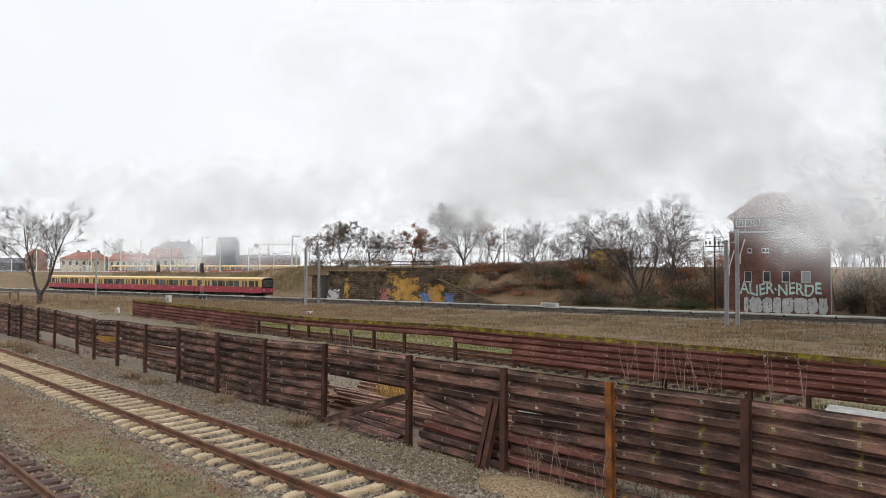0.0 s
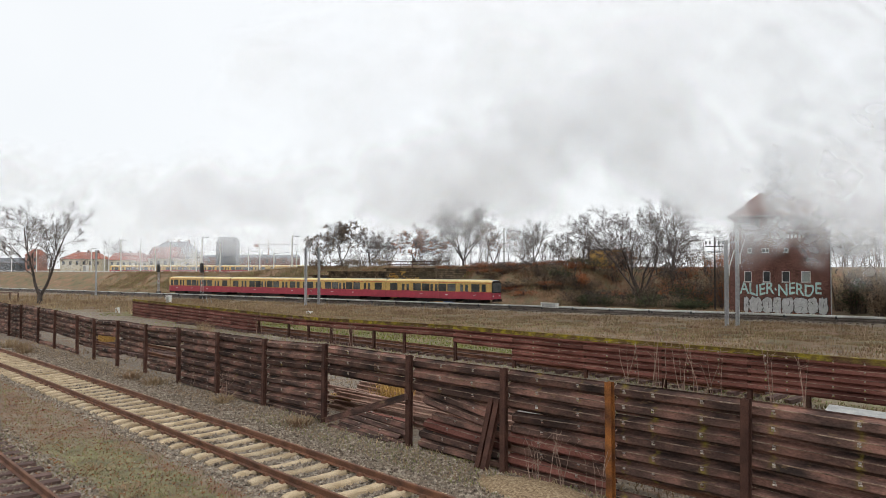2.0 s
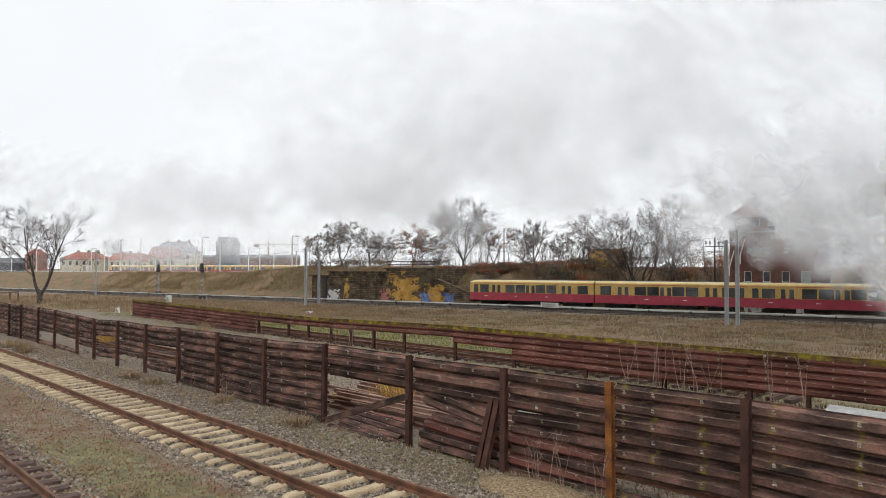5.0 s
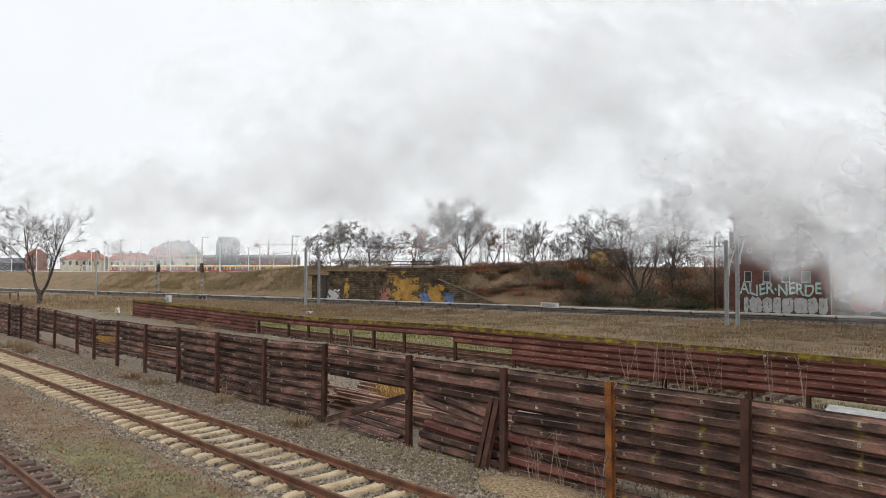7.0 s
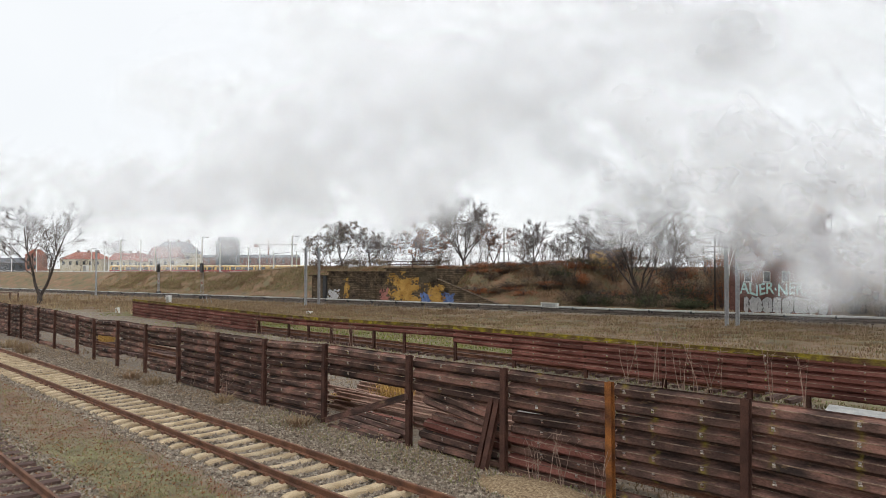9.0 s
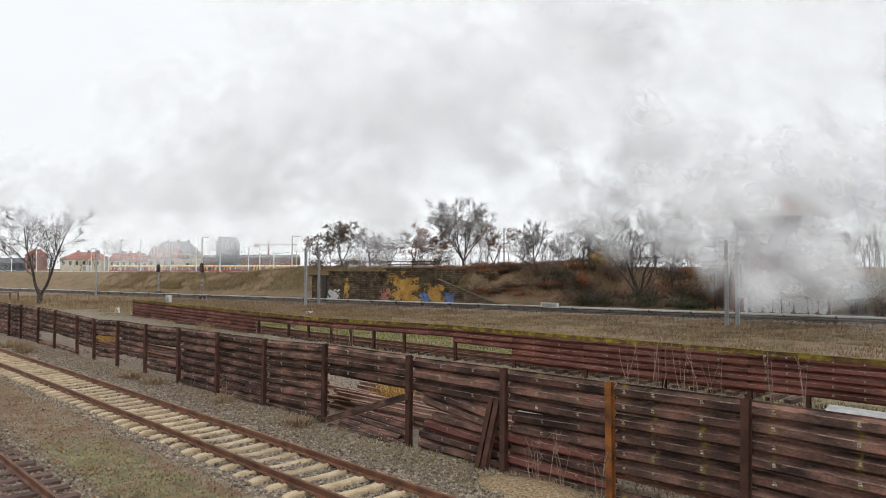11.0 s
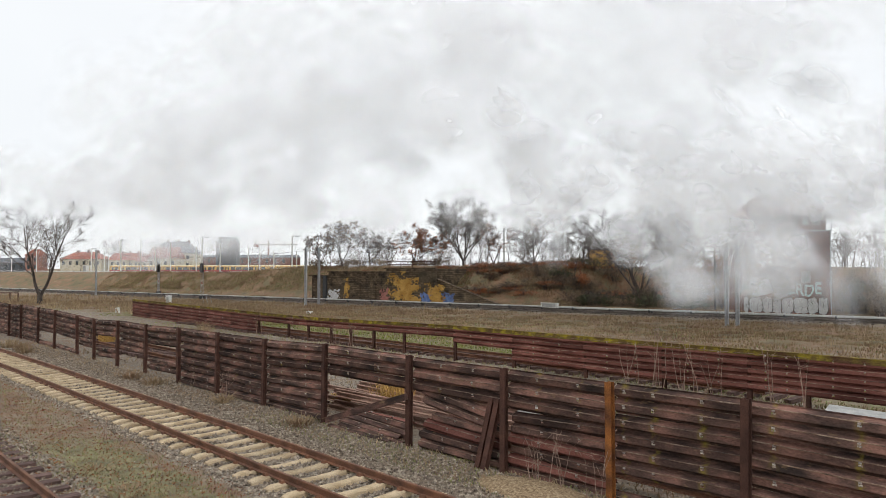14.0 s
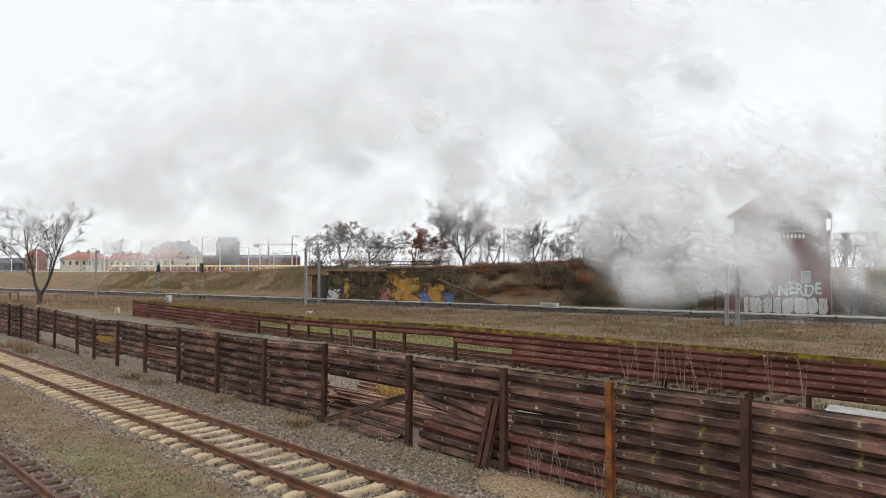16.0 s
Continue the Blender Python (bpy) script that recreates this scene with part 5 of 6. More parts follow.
def church():
    t = thing("church", "dark clad church block with small cross", "church", pose(-95, 300, 2))
    b = Shape()
    prof = [(0, 0), (8.6, 0), (8.6, 13.4), (7.4, 15.6), (1.2, 15.6), (0, 13.4)]
    b.extrude(prof, [((0, 0, 0), (1, 0, 0), (0, 0, 1)), ((0, 5, 0), (1, 0, 0), (0, 0, 1))])
    part("wall", b, SLATE, t)
    c = Shape()
    c.box((4.8, 1, 16.8), (0.14, 0.14, 2.4))
    c.box((4.8, 1, 17.3), (1.1, 0.14, 0.14))
    part("cross", c, DARK, t)
    for i in range(3):
        for j in range(2):
            w = Shape()
            w.box((4.8 + i * 1.15, -0.05, 11.6 - j * 1.5), (0.6, 0.12, 1.2))
            part("window", w, DARKGLASS, t)


church()


def crane():
    t = thing("tower_crane", "distant red and white tower crane", "crane", pose(-146, 600, 2))
    m = Shape()
    m.box((0, 0, 13), (1.1, 1.1, 26))
    part("mast", m, ROOF_RED, t)
    j = Shape()
    j.box((6, 0, 22.4), (36, 1.2, 1.4))
    j.tube([(0, 0, 28), (20, 0, 23)], 0.15, 4)
    j.tube([(0, 0, 28), (-9, 0, 23)], 0.15, 4)
    part("jib", j, WHITE, t)
    c = Shape()
    c.box((-10, 0, 21.6), (4, 1.6, 2.6))
    part("counterweight", c, ROOF_RED, t)


crane()


def shed():
    t = thing("shed", "orange painted flat-roofed shed behind the trees", "shed", pose(28, 135, ground_z(28, 135)))
    b = Shape()
    b.box((2.9, 2, 1.6), (5.8, 4, 3.6))
    part("wall", b, ORANGEP, t)
    r = Shape()
    r.box((2.9, 2, 3.48), (6.2, 4.4, 0.2))
    part("roof", r, ROOF_GREY, t)
    w = Shape()
    w.box((3.6, -0.04, 2.6), (0.7, 0.1, 0.9))
    part("window", w, DARKGLASS, t)


shed()


# ---- small line-side things ----
def cabinet(x, y, s, label, z=None):
    t = thing("trackside_cabinet", label, "cabinet", pose(x, y, ground_z(x, y) if z is None else z, 0, 0, TURN))
    b = Shape()
    b.box((0, 0, s[2] / 2), s)
    part("body", b, WHITE, t)
    l_ = Shape()
    l_.box((0, 0, s[2] + 0.03), (s[0] + 0.08, s[1] + 0.08, 0.06))
    part("lid", l_, WHITE, t)
    d = Shape()
    d.box((0, -s[1] / 2 - 0.008, s[2] * 0.5), (s[0] * 0.8, 0.016, s[2] * 0.8))
    part("door", d, CONCRETE, t)


cabinet(-42.9, 112.4, (0.85, 0.5, 1.15), "small white cabinet beside the tracks")
cabinet(-14.6, 78.6, (0.5, 0.4, 0.35), "low white junction box in dry grass")
cabinet(-97.0, 195.0, (1.6, 0.8, 1.8), "pale cabinet on top of the embankment")
cabinet(-33.2, 73.4, (0.35, 0.3, 0.5), "small white point lamp beside the siding")
cx, cy = sw_xy(-42.3, TRAIN_W - 1.62)
cabinet(cx, cy, (2.4, 0.5, 0.55), "long pale box on the conductor rail", RAIL_Z + 0.1)


def steps_rail():
    t = thing("handrail", "grey tubular handrail of trackside steps", "handrail", pose(-37.5, 112.7, ground_z(-37.5, 112.7), 0, 0, TURN))
    for i in range(3):
        p = Shape()
        p.tube([(i * 1.0, 0, -0.1), (i * 1.0 - 0.5, 0, 1.3), (i * 1.0 - 1.6, 0, 1.3)], 0.045, 6)
        part("rail", p, GALV, t)


steps_rail()


def pipe_frame():
    t = thing("barrier", "rusty pipe barrier beside the tree", "barrier", pose(-58.9, 97.6, ground_z(-58.9, 97.6), 0, 0, 0))
    for x in (-2.6, 0.1, 1.2):
        p = Shape()
        p.tube([(x, 0, -0.2), (x, 0, 1.3)], 0.07, 6)
        part("post", p, POST_RUST, t)
    for z in (0.1, 1.3):
        p = Shape()
        p.tube([(-2.6, 0, z), (1.2, 0, z)], 0.06, 6)
        part("bar", p, POST_RUST, t)


pipe_frame()


# ---- scrap between the fences ----
def loose_planks():
    rng = random.Random(31)
    me = plank_mesh(2.75, 0.28, RUST)
    me2 = plank_mesh(2.75, 0.28, RUST_RED)
    rows_ = []
    # collapsed planks of the two broken bays: middle x, height, tilt along, lean
    for x, z, tilt, lean, off in ((-2.2, 0.3, 1, -38, 0.22), (-2.1, 0.18, 2.5, -48, 0.1), (-2.2, 0.1, 1, -58, -0.06), (-2.05, 0.03, 2, -66, -0.2), (-2.3, 0.02, 0, -75, -0.34), (-2.3, 0.36, -1, -70, 0.5),
                                  (0.25, 1.16, 7, -4, 0.06), (0.3, 0.92, 8, -6, 0.08), (0.45, 0.66, 1, -14, 0.1), (0.3, 0.44, 2, -10, 0.06), (0.2, 0.2, 1, -14, 0.02), (0.25, -0.02, 1, -10, 0.0),
                                  (2.35, 1.13, -2.5, -3, 0.08), (2.35, 0.87, -1, -6, 0.06), (2.3, 0.62, 0, -6, 0.05), (2.35, 0.38, 1, -8, 0.03), (2.3, 0.14, 1, -8, 0.03), (2.3, -0.08, 0, -8, 0.03)):
        x0, y0 = on_near(x)
        t = part("loose_plank", me if rng.random() < 0.6 else me2, None, None, m=pose(x0, y0, z, 0, 0, NEAR_YAW) @ pose(0, 0.1 + off, 0, lean, tilt, rng.uniform(-2, 2)))
        tagged(t, "fallen rusty steel plank leaning in the broken fence", "steel plank", "fallen planks")
    d = Shape()
    d.box((0, 0, 0), (3.75, 0.12, 0.16))
    a, b = Vector((-3.4, 21.2, 0.2)), Vector((-0.95, 18.85, 1.28))
    mid = (a + b) / 2
    dd = b - a
    tagged(part("steel_beam", d, RUST, None, m=pose(mid.x, mid.y - 0.25, mid.z, 0, 0, NEAR_YAW) @ pose(0, 0, 0, 0, -math.degrees(math.atan2(dd.z, math.hypot(dd.x, dd.y))), 0)), "dark steel beam leaning diagonally across the gap", "steel beam")
    for k in (0, 0.13):
        p = post_shape(1.75, 0.13)
        tagged(part("steel_post", p, POST_RUST, None, m=pose(0.78 + k, 16.62 - k, -0.1, 0, 0, NEAR_YAW) @ pose(0, 0, 0, -8, 9, 0)), "loose steel post leaning on the fence", "steel post", "leaning posts")


loose_planks()


def stacked_rails():
    """Old rails and track panels lying between the two fences."""
    rng = random.Random(41)
    for i in range(30):
        off = 3.7 + rng.uniform(0.9, 4.4)
        d0 = -19.5 + rng.uniform(-2, 1)
        L = rng.uniform(8, 12)
        z = 0.02 + 0.15 * (i % 4)
        sk = rng.uniform(-0.06, 0.06)
        pts = [near_point(d0 + L * k / 4, off + sk * L * k / 4, z) for k in range(5)]
        tagged(part("old_rail", rail_mesh(pts), OLD_RAIL), "rusty old rail lying in a stack", "rail", "stacked rails")
    for off, a, b, mat, label in ((17.8, -58, -8, WOOD_DARK, "old siding with rusty rails and timber sleepers"), (6.6, -45, -27, WOOD_DARK, "stacked track panel with dark timber sleepers")):
        t = thing("railway_siding", label, "railway track")
        for o in (-0.75, 0.75):
            part("rail", rail_mesh([near_point(d, off + o, 0.13) for d in np.arange(a, b, 2.0)]), RAIL, t)
        sh = Shape()
        sh.box((0, 0, 0), (2.5, 0.25, 0.16))
        me = sh.mesh("sleeper", mat)
        for i in range(int((b - a) / 0.7)):
            p = near_point(a + i * 0.7, off, 0.05)
            part("sleeper", me, None, t, m=pose(p[0], p[1], p[2], 0, 0, -45 - 90 + rng.uniform(-3, 3)))
    s = Shape()
    s.box((0, 0, 0), (1.5, 1.6, 0.22))
    t = thing("concrete_slab", "pale concrete slab raised on blocks", "slab", pose(11.6, 20.3, 0.42, 0, 3, -35))
    part("slab", s, CONCRETE, t)
    for x in (-0.5, 0.5):
        b = Shape()
        b.box((x, 0, -0.29), (0.3, 1.2, 0.36))
        part("block", b, CONCRETE, t)
    for x, y in ((4.8, 16.3), (5.35, 16.0)):
        b = Shape()
        b.box((0, 0, 0.1), (0.32, 0.18, 0.2), top=0.8)
        tagged(part("yellow_block", b, material("yellow_paint", [(0.5, 0.4, 0.03), (0.66, 0.52, 0.05)], 4, 40, 0.7), None, m=pose(x, y, 0.28, 0, 0, 20)), "small yellow painted track fitting on a pallet", "track fitting", "yellow fittings")
        p = Shape()
        p.box((0, 0, 0.12), (1.1, 0.8, 0.28))
        tagged(part("scrap_block", p, WOOD_DARK, None, m=pose(x + 0.1, y + 0.1, 0, 0, 0, -40)), "dark scrap timber block behind the fence", "timber", "scrap timbers")
    for off, z in ((4.0, 0.35), (4.3, 0.22), (4.9, 0.18), (5.4, 0.1)):
        tagged(part("old_rail", rail_mesh([near_point(d, off, z) for d in np.arange(-12, -2, 1.0)]), RAIL), "rusty old rail behind the fence", "rail", "stacked rails")
    c = Shape()
    c.poly([(0, 0, 0), (0.5, 0, 0.05), (0.62, 0.1, 0.2), (0.3, 0.1, 0.32), (0.05, 0.05, 0.25)])
    c.poly([(0.1, 0.04, 0.02), (0.55, 0.12, 0.02), (0.6, 0.2, 0.18), (0.2, 0.2, 0.3)])
    tagged(part("plastic_sheet", c, WHITE, None, m=pose(1.75, 17.2, 1.1, 0, 0, -40)), "scrap of white plastic sheet on fence", "plastic sheet")


stacked_rails()


# ---- ground cover: stones, grass, tufts, saplings ----
def scatter_stones(name, count, place, size, mat, label, seed):
    rng = np.random.default_rng(seed)
    base = np.array([(1, 0, 0), (-1, 0, 0), (0, 1, 0), (0, -1, 0), (0, 0, 0.8), (0, 0, -0.8)], float)
    tri = np.array([(0, 2, 4), (2, 1, 4), (1, 3, 4), (3, 0, 4), (2, 0, 5), (1, 2, 5), (3, 1, 5), (0, 3, 5)])
    P = place(rng, count)
    count = len(P)
    sc = size * rng.uniform(0.55, 1.4, (count, 1, 1)) * rng.uniform(0.6, 1.2, (count, 6, 3))
    a = rng.uniform(0, 6.28, count)
    v = base[None] * sc
    c, s = np.cos(a)[:, None], np.sin(a)[:, None]
    tilt = rng.uniform(-0.5, 0.5, (count, 1))
    x, y = v[..., 0] * c - v[..., 1] * s, v[..., 0] * s + v[..., 1] * c
    z = v[..., 2] + x * tilt
    V = np.stack([x, y, z], -1) + P[:, None]
    F = (tri[None] + (np.arange(count) * 6)[:, None, None]).reshape(-1, 3)
    bulk(name, V.reshape(-1, 3).tolist(), F.tolist(), mat, label, "ballast")


def near_strip(a, b, lo, hi, z):
    def place(rng, n):
        d = b - (b - a) * rng.random(n) ** 1.5
        off = rng.uniform(lo, hi, n)
        c = track_across(d) + off
        x, y = (d + c) / 2 ** 0.5, (c - d) / 2 ** 0.5
        s, w = x * CU + y * SU, -x * SU + y * CU
        return np.stack([x, y, height(s, w) + z + rng.uniform(-0.02, 0.02, n)], -1)
    return place


scatter_stones("ballast", 20000, near_strip(-46, -6, -1.6, 1.6, 0.01), 0.045, GRAVEL, "grey and tan crushed stone ballast", 1)
scatter_stones("ballast", 26000, near_strip(-46, -6, 1.2, 3.4, 0.015), 0.037, GRAVEL, "loose crushed stone along the fence", 4)
scatter_stones("ballast", 5000, near_strip(-30, -8, -6.9, -3.6, 0.02), 0.045, GRAVEL, "dark crushed stone ballast", 2)
scatter_stones("ballast", 8000, near_strip(-40, -4, 4.0, 17.0, 0.0), 0.05, GRAVEL, "loose stones between the fences", 3)


def grass_field(name, count, place, h, mat, label, seed, lean=0.35, width=0.012):
    rng = np.random.default_rng(seed)
    P = place(rng, count)
    n = len(P)
    a = rng.uniform(0, 6.28, n)
    hh = h * rng.uniform(0.4, 1.3, n)
    wd = width * rng.uniform(0.7, 1.4, n)
    t = np.stack([np.cos(a), np.sin(a), 0 * a], -1)
    b = rng.uniform(0, 6.28, n)
    ln = np.stack([np.cos(b), np.sin(b), 0 * b], -1) * (lean * hh * rng.random(n))[:, None]
    up = np.stack([0 * a, 0 * a, hh], -1)
    V = np.stack([P - t * wd[:, None], P + t * wd[:, None], P + up * 0.6 + ln * 0.4 + t * wd[:, None] * 0.7, P + up + ln], 1)
    F = np.arange(n * 4).reshape(-1, 4)
    bulk(name, V.reshape(-1, 3).tolist(), F.tolist(), mat, label, "grass")


def sw_patch(s0, s1, w0, w1, clump=0.0, sink=0.03):
    def place(rng, n):
        s, w = rng.uniform(s0, s1, n), w0 + (w1 - w0) * rng.random(n)
        if clump:
            field = rng.normal(0, 0.7, n)
            for k in range(9):
                a, q = 2.4 * k, 0.35 * 1.32 ** k
                field = field + 0.55 * np.sin(q * (s * math.cos(a) + w * math.sin(a)) + 5.1 * k)
            keep = field > clump
            s, w = s[keep], w[keep]
        return np.stack([s * CU - w * SU, s * SU + w * CU, height(s, w) - sink], -1)
    return place


grass_field("dry_grass", 120000, sw_patch(-110, 8, 42, 79, -0.7), 0.24, DRY, "brown dry winter grass on the field", 11, 0.5, 0.03)
grass_field("green_grass", 40000, sw_patch(-90, 5, 38, 68, 0.9), 0.16, GREEN, "dull green grass patches", 12, 0.5, 0.03)
grass_field("dry_grass", 22000, sw_patch(-150, -50, 41, 78, 0.2), 0.55, DRY, "brown dead weeds before the far tracks", 13, 0.5, 0.04)
grass_field("leaf_litter", 42000, sw_patch(-88, -14, 92, 116, -0.6), 0.2, LEAF_RED, "russet fallen leaves and stalks on the bank", 30, 1.4, 0.07)
grass_field("dry_grass", 90000, sw_patch(-170, -20, 91.5, 104, -0.8), 0.4, DRY, "dry grass on the embankment slope", 14, 0.6, 0.04)
grass_field("green_grass", 34000, sw_patch(-165, -60, 91.5, 101, 0.3), 0.3, GREEN, "green grass on the embankment slope", 15, 0.6, 0.04)
grass_field("green_grass", 9000, near_strip(-34, -9, -4.6, -1.6, -0.02), 0.07, GREEN, "short green moss and grass beside the track", 16, 0.6, 0.008)
grass_field("dry_grass", 9000, near_strip(-40, -9, -4.6, -1.5, -0.02), 0.08, DRY, "short dead grass beside the track", 17, 0.8, 0.008)
grass_field("leaf_litter", 14000, near_strip(-40, -8, -5.6, -1.4, 0.0), 0.03, LEAF_RED, "russet fallen leaves beside the track", 22, 2.5, 0.02)
scatter_stones("gravel", 6000, near_strip(-40, -8, -5.4, -1.4, 0.0), 0.022, GRAVEL, "scattered small stones in moss", 23)
grass_field("dry_grass", 5000, near_strip(-50, -6, 2.0, 3.8, -0.02), 0.14, DRY, "dead grass along the fence foot", 18, 0.8, 0.008)
grass_field("green_grass", 4500, near_strip(-20, -6, 1.9, 3.6, -0.02), 0.1, GREEN, "thin green grass along the fence foot", 19, 0.8, 0.008)
grass_field("green_grass", 26000, near_strip(-60, -6, 18.6, 27.0, -0.02), 0.16, FRESH, "fresh green grass behind the far fence", 24, 0.7, 0.016)
grass_field("dry_grass", 12000, near_strip(-60, -6, 21.0, 30.0, -0.02), 0.24, DRY, "brown dead grass behind the far fence", 25, 0.7, 0.016)
grass_field("green_grass", 9000, near_strip(-60, -6, 9.0, 18.0, -0.02), 0.12, GREEN, "green grass between the fences", 20, 0.8, 0.015)
grass_field("dry_grass", 9000, near_strip(-60, -6, 4.0, 18.0, -0.02), 0.16, DRY, "dead grass between the fences", 21, 0.8, 0.015)


def sand_heap():
    rng = random.Random(9)
    v, f = [(0, 0, 0.2)], []
    for j in range(1, 7):
        for i in range(24):
            a, r = 2 * math.pi * i / 24, j / 6
            v.append((math.cos(a) * 1.7 * r, math.sin(a) * 0.8 * r, 0.2 * (1 - r * r) - 0.03 * (j == 6) + rng.uniform(-0.015, 0.015)))
    f += [(0, 1 + i, 1 + (i + 1) % 24) for i in range(24)]
    for j in range(5):
        f += [(1 + j * 24 + i, 1 + (j + 1) * 24 + i, 1 + (j + 1) * 24 + (i + 1) % 24, 1 + j * 24 + (i + 1) % 24) for i in range(24)]
    sh = Shape()
    sh.faces(v, f)
    m = material("tan_gravel", [(0.15, 0.1, 0.06), (0.28, 0.2, 0.12), (0.4, 0.31, 0.2)], 18, 70, 0.95, 0, 0.6, 0)
    tagged(part("gravel_heap", sh, m, None, m=pose(1.9, 14.75, 0, 0, 0, -46), smooth=True), "low heap of tan gravel at the fence foot", "gravel heap", "", "stuff")


sand_heap()


def tuft(x, y, h, n, mat, label, seed, spread=0.4):
    rng = random.Random(seed)
    sh = Shape()
    for _ in range(n):
        a, r = rng.uniform(0, 6.28), spread * rng.random() ** 0.5
        p = Vector((math.cos(a) * r, math.sin(a) * r, -0.04))
        e = p * rng.uniform(1.2, 2.2) + Vector((rng.gauss(0, 0.12), rng.gauss(0, 0.12), h * rng.uniform(0.5, 1.1)))
        side = Vector((math.sin(a), -math.cos(a), 0)) * 0.011
        mid = p.lerp(e, 0.6) + Vector((0, 0, h * 0.12))
        sh.poly([p - side, p + side, mid + side * 0.8, mid - side * 0.8])
        sh.poly([mid - side * 0.8, mid + side * 0.8, e])
    tagged(part("grass_tuft", sh, mat, None, m=pose(x, y, ground_z(x, y))), label, "grass tuft", "grass tufts")


for i, (x, y, h) in enumerate(((-1.75, 23.5, 1.15), (-1.35, 22.9, 1.1), (-2.6, 23.6, 0.55), (-2.0, 24.2, 0.7), (-21.2, 45.1, 0.8), (-20.6, 44.4, 0.7), (-3.4, 24.6, 0.4))):
    tuft(x, y, h, 260, STRAW, "bright straw-yellow grass tuft among old rails", 60 + i)
for i, (x, y, h) in enumerate(((-17.0, 51.0, 0.9), (-16.2, 49.5, 0.8), (-12.9, 29.9, 0.4), (-11.5, 28.6, 0.4), (-7.6, 24.9, 0.35), (-4.2, 21.1, 0.35), (5.6, 14.9, 0.45), (5.9, 14.2, 0.5), (-23.6, 40.4, 0.6), (-22.6, 39.0, 0.5), (-25.0, 41.5, 0.6), (-6.5, 14.9, 0.16), (-5.2, 13.9, 0.15), (-8.0, 16.5, 0.14))):
    tuft(x, y, h, 150, DRY, "withered brown grass tuft", 80 + i)


def sapling(x, y, h, seed, n=4, thin=1.0):
    rng = random.Random(seed)
    t = thing("sapling", "thin leafless sapling shoots by the fence", "sapling", pose(x, y, ground_z(x, y)), "saplings")
    pale = bpy.data.materials["pale_shoot"] if "pale_shoot" in bpy.data.materials else material("pale_shoot", [(0.2, 0.13, 0.1), (0.34, 0.24, 0.19)], 3, 20)
    for _ in range(n):
        sh = Shape()
        p = Vector((rng.uniform(-0.25, 0.25), rng.uniform(-0.25, 0.25), -0.1))
        d = Vector((rng.gauss(0, 0.12), rng.gauss(0, 0.12), 1))
        pts = [p]
        for k in range(4):
            pts.append(pts[-1] + (d + Vector((rng.gauss(0, 0.1), rng.gauss(0, 0.1), 0))) * (h / 4) * rng.uniform(0.8, 1.15))
        sh.tube(pts, [0.014 * thin, 0.012 * thin, 0.01 * thin, 0.007 * thin, 0.003], 4, cap=False)
        for k in (2, 3, 3):
            q = pts[k].lerp(pts[k + 1], rng.random())
            sh.tube([q, q + Vector((rng.gauss(0, 0.2), rng.gauss(0, 0.2), rng.uniform(0.15, 0.4)))], [0.006 * thin, 0.003], 3, cap=False)
        part("shoot", sh, pale, t)


for i, (x, y, h, n, th) in enumerate(((7.2, 27.4, 2.2, 4, 1.3), (8.0, 27.0, 2.6, 5, 1.3), (8.7, 26.5, 2.0, 4, 1.3), (9.3, 26.0, 2.3, 4, 1.3), (9.9, 25.6, 1.7, 3, 1.3), (11.0, 24.0, 2.0, 3, 1.3), (11.6, 23.0, 1.8, 3, 1.3), (2.0, 15.3, 1.0, 6, 0.8), (2.3, 15.0, 1.1, 5, 0.8), (3.0, 14.2, 1.0, 4, 0.8), (-7.7, 25.2, 1.1, 4, 0.8), (-9.9, 28.0, 0.8, 3, 0.8), (-16.0, 48.5, 1.4, 4, 1.3), (-12.5, 49.0, 1.6, 3, 1.4), (-5.2, 41.3, 1.4, 5, 1.3), (-6.4, 42.5, 1.3, 4, 1.3), (-22.5, 39.2, 0.8, 5, 1.0), (-6.3, 15.8, 0.6, 2, 0.6), (-8.9, 19.3, 0.7, 2, 0.6))):
    sapling(x, y, h, 200 + i, n, th)


